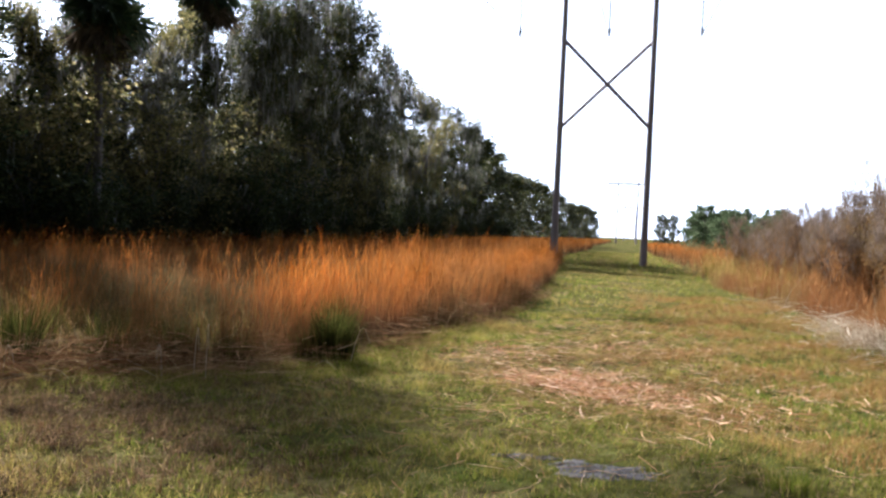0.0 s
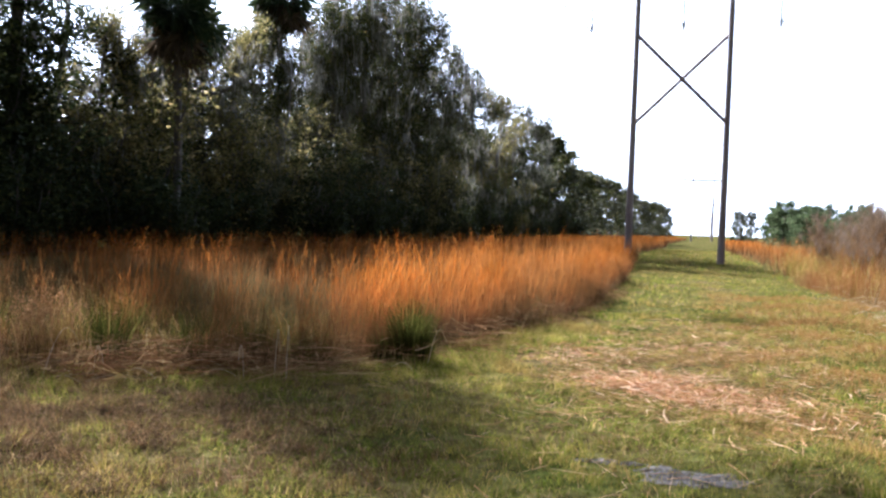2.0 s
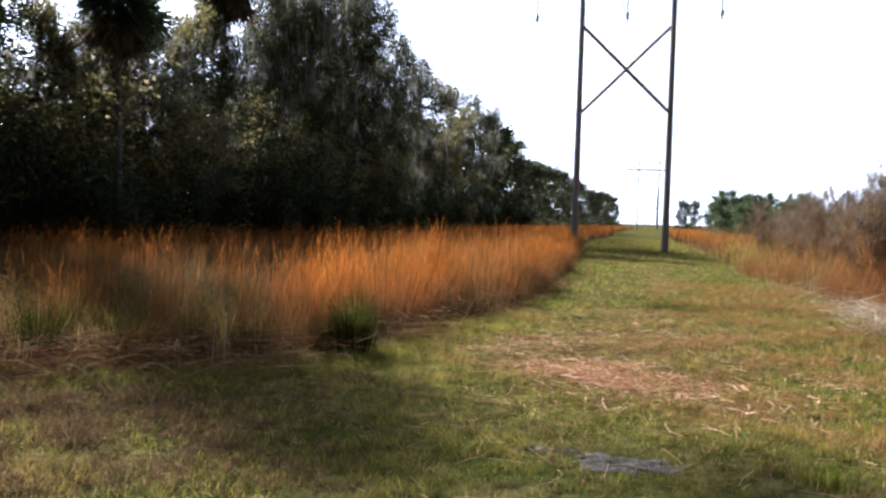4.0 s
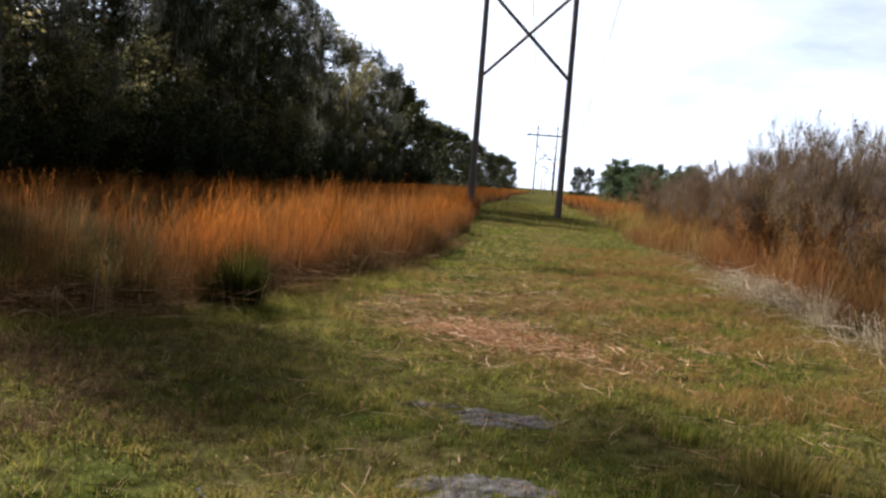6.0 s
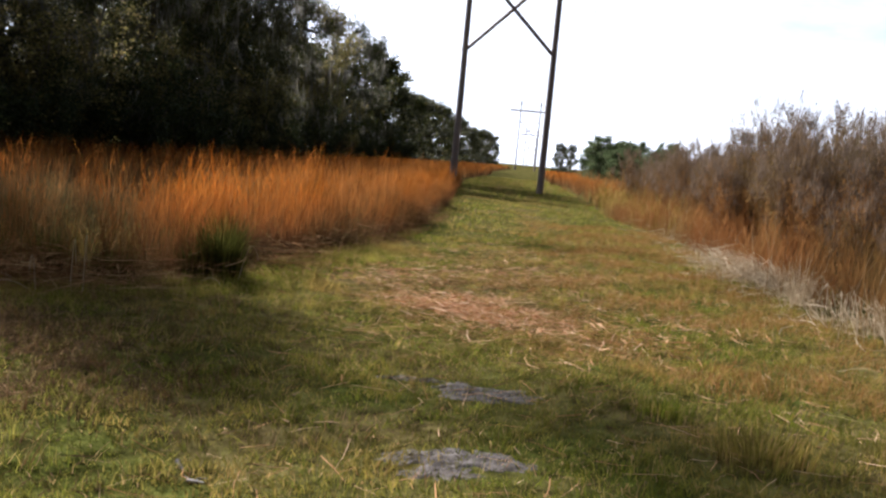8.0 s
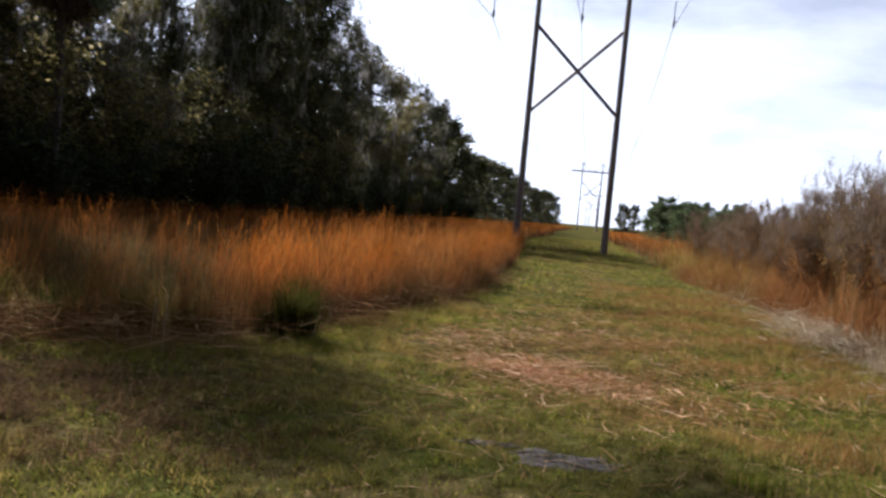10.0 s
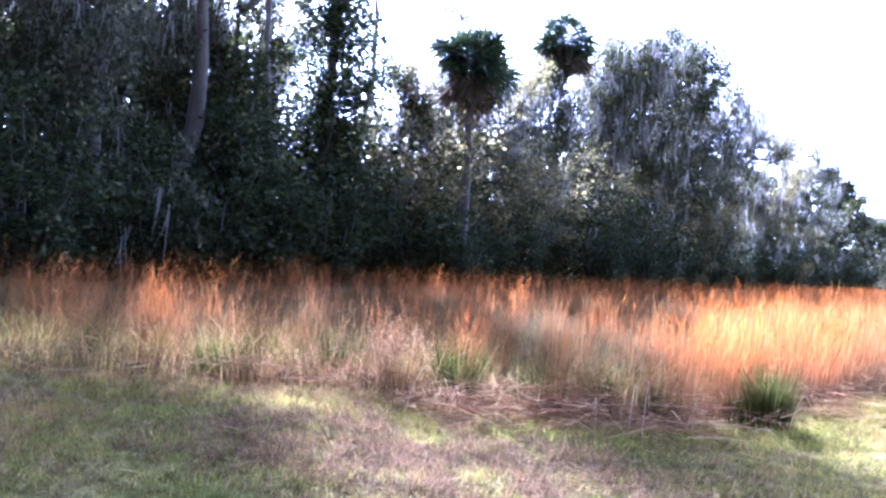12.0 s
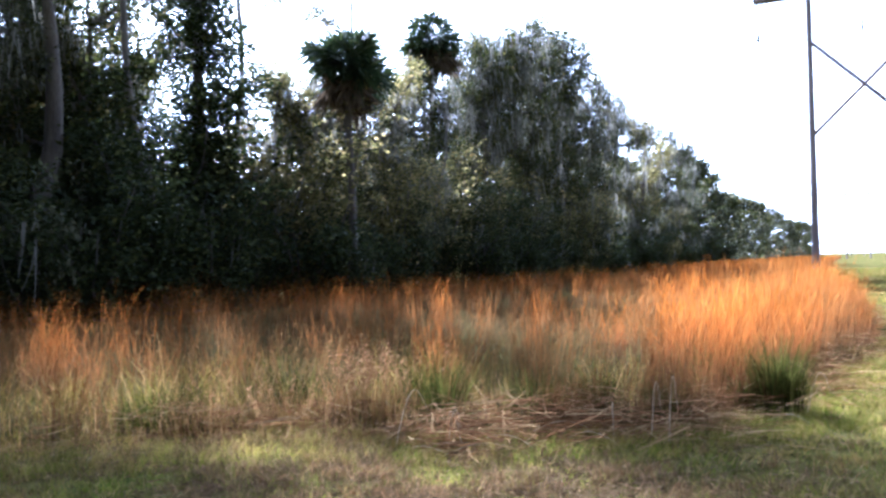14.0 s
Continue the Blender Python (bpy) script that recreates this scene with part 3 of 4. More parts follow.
def thatch():
    n = 26000
    x, y = scatter(n, -9, 4.6, 4.6, 20)
    keep = (field_depth(x, y) < 0.5) & (brush_depth(x, y) < 0.6) & (rng.random(n) < 0.1 + 0.9 * wave(x, y, 1.4, 2.7) ** 2)
    x, y = x[keep], y[keep]
    n = len(x)
    m = 34000
    u, w = scatter(m, -9.5, 0.5, 5.2, 10.2)
    keep = (field_depth(u, w) < 0.3) & (rng.random(m) < wave(u, w, 1.1, 0.9) * np.clip((-0.9 - u) / 1.6, 0, 1) * np.clip((w - 7.0) / 0.8, 0, 1))
    u, w = u[keep], w[keep]
    p, q = scatter(70000, -8, 1, 5.8, 10)
    k = (field_depth(p, q) < 0.2) & (rng.random(70000) < worn(p, q))
    x, y = np.concatenate([x, u, p[k]]), np.concatenate([y, w, q[k]])
    n = len(x)
    stuff("thatch", [lying(on_ground(x, y), rng.uniform(0.03, 0.14, n), rng.uniform(0.003, 0.006, n), rng.uniform(0.005, 0.04, n))], THATCH, "loose dry thatch scattered over the turf", "thatch")


thatch()
sx, sy = scatter(26000, -1.6, 2.6, 8.5, 18)
sk = rng.random(26000) < mown(sx, sy)
sx, sy = sx[sk], sy[sk]
stuff("straw_stubble", [lying(on_ground(sx, sy), rng.uniform(0.05, 0.2, len(sx)), rng.uniform(0.003, 0.006, len(sx)), rng.uniform(0.005, 0.035, len(sx)))], STUBBLE, "short tan straw stubble among the turf", "straw")
lx, ly = scatter(3200, -0.9, 4.2, 5.6, 18)
lk = (rng.random(3200) < 0.15 + 0.85 * wave(lx, ly, 1.3, 4.4)) & (field_depth(lx, ly) < 0)
lx, ly = lx[lk], ly[lk]
stuff("loose_straw", [lying(on_ground(lx, ly), rng.uniform(0.08, 0.28, len(lx)), rng.uniform(0.0025, 0.0045, len(lx)), rng.uniform(0.015, 0.05, len(lx)))], STRAW, "single pale straws lying loose on the turf", "straw")
stuff("straw_litter", straw_at(((1300, 0.05, 11.4, 0.36, 0.34, 0.28), (1000, 0.65, 10.9, 0.36, 0.34, 0.28), (600, -0.9, 13.0, 0.4, 0.7, 0.25), (500, 1.3, 10.2, 0.5, 0.6, 0.28), (900, 0.4, 14.5, 0.8, 1.4, 0.28), (260, 2.6, 11.6, 0.5, 0.7, 0.26), (200, 1.0, 18.0, 0.9, 2.0, 0.3))), STRAW, "pinkish-tan mown straw lying on the track", "straw")
stuff("reed_litter", straw_at(((150, 4.4, 20.5, 0.4, 1.6, 0.6), (850, 4.5, 17.0, 0.42, 1.2, 0.6), (60, 4.1, 25.0, 0.4, 2.0, 0.6), (260, 4.6, 12.9, 0.5, 1.1, 0.4)), 0.3), PALE_STRAW, "bleached dead reeds fallen along the bushes", "reed litter")
stuff("flattened_grass", straw_at(((700, -4.35, 9.8, 0.5, 0.38, 0.8), (380, -3.3, 10.2, 0.5, 0.3, 0.7), (260, -4.7, 8.9, 0.3, 0.2, 0.6), (300, -2.0, 12.6, 0.25, 0.7, 0.5), (300, -6.5, 8.9, 0.6, 0.3, 0.5)), 0.3), LITTER, "flattened reddish-brown dead grass stems in the field", "dead grass")


px, py = scatter(14000, -8, 0.5, 5.8, 9.8)
pk = (field_depth(px, py) < 0.1) & (rng.random(14000) < 0.3 * worn(px, py) * wave(px, py, 4.0, 1.9))
px, py = px[pk], py[pk]
stuff("dead_leaf_scraps", [lying(on_ground(px, py), rng.uniform(0.03, 0.11, len(px)), rng.uniform(0.003, 0.008, len(px)), rng.uniform(0.01, 0.06, len(px)))], LITTER, "pale curled scraps of dead grass lying on the worn turf", "dead grass")


def sand_patch(cx, cy, a, b):
    n, rings = 40, 7
    vs, fs = [(cx, cy, float(swell(cx, cy)) + 0.012)], []
    ph = rng.uniform(0, 6.28, 4)
    for r in range(1, rings + 1):
        for i in range(n):
            t = 2 * np.pi * i / n
            k = r / rings * (1 + 0.24 * np.sin(2 * t + ph[0]) + 0.18 * np.sin(5 * t + ph[1]) + 0.14 * np.sin(11 * t + ph[2]))
            px, py = cx + a * 1.15 * k * np.cos(t), cy + b * 1.15 * k * np.sin(t)
            vs.append((px, py, float(swell(px, py)) + 0.012 * (1 - (r / rings) ** 2) + 0.006 * np.sin(23 * px + ph[3]) * np.sin(31 * py) + rng.normal(0, 0.004) - (0.008 if r == rings else 0)))
    for i in range(n):
        fs.append((0, 1 + i, 1 + (i + 1) % n, 1 + (i + 1) % n))
        for r in range(rings - 1):
            p, q = 1 + r * n, 1 + (r + 1) * n
            fs.append((p + i, q + i, q + (i + 1) % n, p + (i + 1) % n))
    me = bpy.data.meshes.new("sandy_patch")
    me.from_pydata([tuple(map(float, v)) for v in vs], [], [tuple(dict.fromkeys(f)) for f in fs])
    me.materials.append(SAND)
    tagged(new("sandy_patch", smooth(me)), "bare grey sandy patch worn into the turf", "bare soil", "sandy patches")


for sx, sy, sa, sb in SAND_SPOTS:
    for k in range(4):
        sand_patch(sx + random.uniform(-0.75, 0.75) * sa, sy + random.uniform(-0.7, 0.7) * sb, sa * random.uniform(0.25, 0.6), sb * random.uniform(0.35, 0.7))


def tuft(x, y, height, spread, n, mat, label, seed_heads=0):
    root = tagged(new("grass_tuft"), label, "grass tuft", "grass tufts")
    root.location = (x, y, float(swell(x, y)))
    q = rng.normal(0, spread * 0.35, (n, 2))
    out = q / (np.linalg.norm(q, axis=1, keepdims=True) + 1e-6) * rng.uniform(0.05, 0.4, (n, 1))
    v, f = strips(np.concatenate([q, np.full((n, 1), -0.01)], 1), height * rng.uniform(0.5, 1.05, n), rng.uniform(0.006, 0.012, n), out, rng.uniform(0, 0.45, n), 4)
    tagged(part("blade_mass", raw_mesh("blade_mass", v, f, mat), root), kind="stuff")
    if seed_heads:
        q = rng.normal(0, spread * 0.5, (seed_heads, 2))
        h = height * rng.uniform(0.8, 1.25, seed_heads)
        lean = rng.normal(0, 0.16, (seed_heads, 2))
        pcs = [strips(np.concatenate([q, np.zeros((seed_heads, 1))], 1), h, np.full(seed_heads, 0.006), lean, 0.05, 3)]
        for i in range(26):
            s = rng.uniform(0.62, 1.0, seed_heads)
            c = np.concatenate([q + lean * (h * s ** 1.6)[:, None], (h * s * 0.95)[:, None]], 1) + rng.normal(0, 0.025, (seed_heads, 3))
            pcs.append(leaves(c, rng.uniform(0.015, 0.04, seed_heads), 1.0))
        v, f = joined(pcs)
        tagged(part("seed_head_mass", raw_mesh("seed_head_mass", v, f, SEED), root, "pale fluffy seed stems"), kind="stuff")


for x, y, h, w, n in ((-2.45, 11.35, 0.82, 0.27, 800), (-2.75, 11.2, 0.45, 0.15, 240), (-3.95, 10.6, 0.6, 0.22, 260), (-5.1, 9.7, 0.75, 0.22, 220), (-3.1, 12.4, 0.7, 0.45, 500), (-3.35, 10.7, 0.45, 0.3, 300), (-4.4, 10.1, 0.6, 0.3, 360), (-5.6, 10.3, 0.8, 0.4, 420), (-6.9, 9.9, 0.7, 0.4, 360), (-7.6, 8.8, 0.55, 0.5, 500), (2.2, 7.2, 0.2, 0.4, 600), (1.75, 7.9, 0.13, 0.3, 350)):
    tuft(x, y, h, w, n, LAWN if h < 0.3 else GREEN_TUFT, "dark green leafy grass tuft with yellow tips" if h > 0.3 else "lush low green grass tuft in the turf")
for x, y, h, w, n, k in ((-5.85, 9.65, 0.7, 0.5, 300, 46), (-6.4, 9.3, 0.5, 0.6, 240, 14), (-7.1, 8.9, 0.5, 0.6, 220, 8), (4.45, 14.2, 0.8, 0.28, 110, 0), (4.9, 12.2, 0.7, 0.3, 70, 0)):
    tuft(x, y, h, w, n, PALE_STRAW if x > 0 else DRY_TUFT, "bleached standing clump of dead reeds" if x > 0 else "tan dry grass clump with pale seed heads", k)


def bent_stem(x, y, dx, dy, h):
    s = np.linspace(0, 1, 12)
    p = np.stack([x + dx * s, y + dy * s, h * np.sin(s * np.pi * 0.8) + float(swell(x, y))], 1)
    v, f = tube(p, np.linspace(0.0045, 0.002, 12), 5)
    tagged(new("bent_stem", smooth(raw_mesh("bent_stem", v, f, PALE_STRAW))), "pale bent dead stem arching at the field's front", "stem", "bent stems")


for row in ((-5.1, 8.75, 0.12, 0.35, 0.45), (-4.75, 9.0, 0.16, -0.1, 0.32), (-4.65, 9.05, -0.16, 0.05, 0.28), (-5.1, 8.85, 0.55, -0.25, 0.06), (-5.05, 8.8, 0.75, 0.1, 0.08), (-4.95, 9.0, 0.6, -0.1, 0.05), (-4.7, 8.7, 0.5, 0.3, 0.10), (-4.6, 9.2, 0.6, -0.3, 0.12), (-4.3, 9.5, 0.5, 0.2, 0.14), (-5.2, 9.1, 0.4, -0.3, 0.07), (-3.15, 9.75, 0.1, -0.15, 0.55), (-3.5, 9.6, -0.4, -0.1, 0.12), (-2.5, 10.9, 0.35, -0.35, 0.10), (-2.2, 11.2, 0.2, 0.05, 0.4), (-3.3, 9.8, 0.1, -0.1, 0.5), (-3.6, 9.75, 0.05, -0.2, 0.35)):
    bent_stem(*row)


def fallen_stick(x, y, turn, length):
    p = crooked((0, 0, 0.02), (length, 0, 0.035), 7, 0.012)
    v, f = tube(p, np.linspace(0.012, 0.006, 7), 7)
    ob = tagged(new("fallen_stick"), "short pale broken stick lying on the turf", "stick")
    ob.location, ob.rotation_euler = (x, y, float(swell(x, y))), (0, 0, turn)
    part("stem", smooth(raw_mesh("stem", v, f, PALE_BARK)), ob)
    v, f = tube(crooked(p[3], p[3] + np.array([0.07, 0.06, 0.03]), 4, 0.005), np.linspace(0.006, 0.003, 4), 6)
    part("twig", smooth(raw_mesh("twig", v, f, PALE_BARK)), ob)


# ---- power line ----
H_X, H_SPAN = -1.15, 4.9


def h_frame(y, arm=14.75, top=17.2):
    root = tagged(new("power_pole_frame"), "weathered wooden two-pole power line frame with crossed braces", "power pole", "power line frames")
    root.location = (H_X, y, 0)
    for sx in (-1, 1):
        z = np.linspace(-0.3, top, 14)
        r = 0.20 - 0.075 * z / top
        v, f = tube(np.stack([np.full(14, sx * H_SPAN / 2), np.zeros(14), z], 1), r, 14)
        me = smooth(raw_mesh("pole", v, f, POLE_WOOD))
        part("pole", me, root)
    for k, sx in enumerate((-1, 1)):
        a, b = np.array([-sx * (H_SPAN / 2 - 0.1), 0.16 - 0.32 * k, 12.25]), np.array([sx * (H_SPAN / 2 - 0.1), 0.16 - 0.32 * k, 7.6])
        v, f = tube(np.linspace(a, b, 4), [0.10] * 4, 4)
        part("cross_brace", raw_mesh("cross_brace", v, f, POLE_WOOD), root)
    v, f = tube([(-5.1, -0.22, arm), (0, -0.22, arm), (5.1, -0.22, arm)], [0.19] * 3, 4)
    part("crossarm", raw_mesh("crossarm", v, f, POLE_WOOD), root)
    for sx in (-1, 1):
        for ex in (0.25, 4.75):
            v, f = tube([(sx * H_SPAN / 2, -0.16, arm + 2.0), (sx * ex, -0.22, arm + 0.12)], [0.055, 0.055], 4)
            part("arm_brace", raw_mesh("arm_brace", v, f, POLE_WOOD), root)
    for x in (-4.9, 0, 4.9):
        pieces = [tube([(x, -0.22, arm - 0.1), (x, -0.22, arm - 2.1)], [0.022, 0.022], 6)]
        for i in range(16):
            z = arm - 0.3 - 0.1 * i
            pieces.append(tube([(x, -0.22, z), (x, -0.22, z - 0.03), (x, -0.22, z - 0.05)], [0.02, 0.06, 0.02], 8))
        v, f = joined(pieces)
        rod = part("insulator", raw_mesh("insulator", v, f, GLASS_DISC), root, "slim grey insulator rod with small sheds")
        v, f = tube([(x, -0.22, arm - 1.75), (x, -0.22, arm - 1.85), (x, -0.22, arm - 2.1), (x, -0.22, arm - 2.25)], [0.03, 0.09, 0.08, 0.03], 8)
        part("clamp", raw_mesh("clamp", v, f, STEEL), rod, "dark metal cable clamp")
    return root


FRAMES_Y = [-118.0, 51.09, 221.6, 392.0, 562.0, 735.0]
for fy in FRAMES_Y:
    h_frame(fy)


def conductors():
    for x, z, r in ((-4.9, 12.55, 0.02), (0, 12.55, 0.02), (4.9, 12.55, 0.02), (-2.45, 17.2, 0.008), (2.45, 17.2, 0.008)):
        for y0, y1 in zip(FRAMES_Y[:-1], FRAMES_Y[1:]):
            s = np.linspace(0, 1, 30)
            p = np.stack([np.full(30, H_X + x), y0 - 0.22 + (y1 - y0) * s, z - 4.0 * 4.2 * s * (1 - s) * (0.6 if z > 15 else 1)], 1)
            v, f = tube(p, [r] * 30, 5)
            tagged(new("power_cable", raw_mesh("power_cable", v, f, STEEL)), "thin sagging overhead metal power cable between frames", "cable", "overhead cables")


conductors()


# ---- trees ----
rng = np.random.default_rng(21)
random.seed(5)


def crooked(a, b, n, wob):
    p = np.linspace(a, b, n)
    w = np.cumsum(rng.normal(0, wob, (n, 3)), 0)
    w -= np.linspace(0, 1, n)[:, None] * w[-1] * 0.5
    w[0] = 0
    return p + w


def cloud(centre, radius, n, squash=0.75):
    d = rng.normal(0, 1, (n, 3))
    d /= np.linalg.norm(d, axis=1, keepdims=True)
    r = rng.random(n) ** 0.45
    return np.asarray(centre) + d * (r[:, None] * radius) * np.array([1, 1, squash])


def clumped(centres, n_leaf, reach, clump):
    """Leaf places gathered in small clumps round each centre."""
    centres = np.asarray(centres)
    per = 26
    m = max(1, n_leaf // per)
    c = centres[rng.integers(0, len(centres), m)]
    d = rng.normal(0, 1, (m, 3))
    d /= np.linalg.norm(d, axis=1, keepdims=True)
    c = c + d * reach * (rng.random((m, 1)) ** 0.5) * np.array([1, 1, 0.8])
    p = np.repeat(c, per, 0) + rng.normal(0, clump, (m * per, 3)) * np.array([1, 1, 0.6])
    p[:, 2] = np.maximum(p[:, 2], 0.15)
    return p


def moss_on(centres, n, long=1.0, wide=0.12):
    """Hanging moss: beards of uneven, slightly curling strands."""
    c = np.asarray(centres)[rng.integers(0, len(centres), n)] + rng.normal(0, 0.75, (n, 3)) * np.array([1, 1, 0.5])
    k = 9
    off = rng.normal(0, 1, (n * k, 3)) * np.repeat(rng.uniform(0.05, 0.2, n), k)[:, None]
    h = -rng.uniform(0.25, long, n).repeat(k) * rng.uniform(0.2, 1.1, n * k) ** 1.2
    return strips(np.repeat(c, k, 0) + off, h, rng.uniform(0.02, wide, len(h)), rng.normal(0, 0.32, (len(h), 2)), 0, 3, 0.12)


def oak(height, spread, n_leaf, n_moss, bare=0.14, leaf=0.2, limbs=15, near=True, mat=OAK_LEAF, long=0.9, wide=0.09):
    """A broad oak: crooked trunk, limbs, leaf clumps and hanging moss."""
    root = tagged(new("oak_tree"), "dark evergreen oak hung with grey moss at the wood's edge" if near else "dark leafy oak standing deep in the wood", "tree", "woodland trees")
    top = np.array([rng.normal(0, 0.6), rng.normal(0, 0.6), height * 0.768])
    tr = crooked((0, 0, -0.2), top, 9, 0.16)
    wood, centres = [tube(tr, np.linspace(0.30, 0.05, 9) * height / 13, 9)], []
    branches = []
    for i in range(limbs):
        s = bare + (0.98 - bare) * (i + rng.random()) / limbs
        a = tr[min(8, int(s * 8))]
        az = i * 2.4 + rng.uniform(-0.5, 0.5)
        reach = spread * rng.uniform(0.5, 1.0) * (1.2 - 0.7 * s ** 2)
        b = a + np.array([np.cos(az) * reach, np.sin(az) * reach, rng.uniform(0.2, 2.0)])
        limb = crooked(a, b, 6, 0.16)
        branches.append(tube(limb, np.linspace(0.11, 0.025, 6) * height / 13, 6))
        centres += [limb[k] for k in (2, 3, 4, 5, 5)]
    centres += [top, top, tr[7]]
    if near:
        v, f = wood[0]
        part("trunk", smooth(raw_mesh("trunk", v, f, BARK)), root)
        for v, f in branches:
            part("limb", smooth(raw_mesh("limb", v, f, BARK)), root)
    else:
        v, f = joined(wood + branches)
        part("trunk", smooth(raw_mesh("trunk", v, f, BARK)), root)
    pts = clumped(centres, n_leaf, 1.0 * spread / 3.4, 0.21 if near else 0.4)
    v, f = leaves(pts, rng.uniform(0.55, 1.35, len(pts)) * leaf)
    part("crown", raw_mesh("crown", v, f, mat), root)
    if n_moss:
        v, f = moss_on(centres, n_moss, long, wide)
        tagged(part("hanging_moss", raw_mesh("hanging_moss", v, f, MOSS), root, "grey strands of hanging moss"), kind="stuff")
    return root


def vine_tree(height):
    """A tall trunk wrapped in a dark column of vines."""
    root = tagged(new("vine_covered_tree"), "tall tree trunk wrapped in a dark column of vines", "tree")
    tr = crooked((0, 0, -0.2), (0.5, 0.2, height), 9, 0.1)
    v, f = tube(tr, np.linspace(0.34, 0.12, 9), 9)
    part("trunk", smooth(raw_mesh("trunk", v, f, BARK)), root)
    c = tr[1:]
    mid = np.concatenate([c, (c[1:] + c[:-1]) / 2])
    low, high = mid[mid[:, 2] < height * 0.76], mid[mid[:, 2] >= height * 0.76]
    bulge = low + np.array([1.2, 1.1, 0.0]) * np.clip(1 - abs(low[:, 2:] - height * 0.5) / 3, 0, 1)
    pts = np.concatenate([clumped(low, 16000, 1.7, 0.24), clumped(bulge, 12000, 1.6, 0.24), clumped(high, 4000, 1.1, 0.2)])
    v, f = leaves(pts, rng.uniform(0.11, 0.26, len(pts)))
    part("vine_cover", raw_mesh("vine_cover", v, f, SHRUB_LEAF), root)
    v, f = moss_on(c, 60, 1.6)
    tagged(part("hanging_moss", raw_mesh("hanging_moss", v, f, MOSS), root, "grey strands of hanging moss"), kind="stuff")
    return root


def bare_tree(height, lean, girth=1.0, n_leaf=2600, top=0):
    root = tagged(new("bare_trunk_tree"), "tall slim tree with a pale bare trunk and thin top", "tree", "bare-trunked trees")
    tr = crooked((0, 0, -0.2), (lean, 0, height), 10, 0.12)
    v, f = tube(tr, np.linspace(0.21, 0.08, 10) * girth, 9)
    part("trunk", smooth(raw_mesh("trunk", v, f, PALE_BARK)), root)
    cs = []
    for i in range(7):
        a = tr[5 + i % 5]
        az = rng.uniform(0, 6.28)
        b = a + np.array([np.cos(az) * 1.8, np.sin(az) * 1.8, rng.uniform(0.6, 1.6)])
        p = crooked(a, b, 5, 0.12)
        cs += [p[3], p[4]]
        v, f = tube(p, np.linspace(0.06, 0.015, 5), 6)
        part("limb", smooth(raw_mesh("limb", v, f, PALE_BARK)), root)
    pts = clumped(cs + [tr[9]] * top, n_leaf, 1.0, 0.2)
    v, f = leaves(pts, rng.uniform(0.1, 0.22, len(pts)))
    part("crown", raw_mesh("crown", v, f, OAK_LEAF), root)
    v, f = moss_on(cs, 30, 1.2)
    tagged(part("hanging_moss", raw_mesh("hanging_moss", v, f, MOSS), root, "grey strands of hanging moss"), kind="stuff")
    return root


def palm(height, crown=2.05, skirt=12, fans=70):
    root = tagged(new("cabbage_palm"), "tall cabbage palm with a round dark crown of fan leaves" if skirt < 20 else "shaggy cabbage palm with a skirt of dead fronds", "palm", "woodland palms")
    tr = crooked((0, 0, -0.2), (0, 0, height - 1.35 * crown), 10, 0.03)
    v, f = tube(tr, [0.24, 0.19, 0.17, 0.17, 0.165, 0.16, 0.16, 0.16, 0.18, 0.2], 10)
    part("trunk", smooth(raw_mesh("trunk", v, f, BARK)), root)
    for name, mat, n, lo, hi, label in (("fan_crown", PALM_LEAF, fans, -0.75, 1.5, ""), ("frond_skirt", DEAD_FROND, skirt, -1.4, -0.8, "brown hanging dead fronds")):
        vs = []
        for i in range(n):
            az, el = rng.uniform(0, 2 * np.pi), math.asin(rng.uniform(math.sin(lo), math.sin(hi)))
            out = np.array([np.cos(az) * np.cos(el), np.sin(az) * np.cos(el), np.sin(el)])
            hub = tr[-1] + np.array([0, 0, 0.35 * crown]) + out * rng.uniform(0.15, 0.66) * crown
            side = np.cross(out, (0, 0, 1.0))
            side /= np.linalg.norm(side) + 1e-9
            up = np.cross(side, out)
            roll = rng.normal(0, 0.9)
            side, up = side * np.cos(roll) + up * np.sin(roll), up * np.cos(roll) - side * np.sin(roll)
            vs.append(tube([tr[-1] + np.array([0, 0, 0.1 * crown]), hub], [0.025, 0.015], 4))
            for a in np.linspace(-1.5, 1.5, 15):
                d = (out * np.cos(a) + side * np.sin(a) + up * rng.normal(0, 0.14)) * crown * rng.uniform(0.30, 0.58) * (0.7 + 0.3 * np.cos(a))
                d[2] -= 0.2 * crown * rng.uniform(0.2, 1.2)
                w = np.cross(d, up)
                w *= 0.06 / (np.linalg.norm(w) + 1e-9)
                q = np.array([hub, hub + d * 0.5 + w, hub + d, hub + d * 0.5 - w])
                vs.append((q, np.array([[0, 1, 2, 3]])))
        v, f = joined(vs)
        tagged(part(name, raw_mesh(name, v, f, mat), root, label), kind="stuff")
    return root


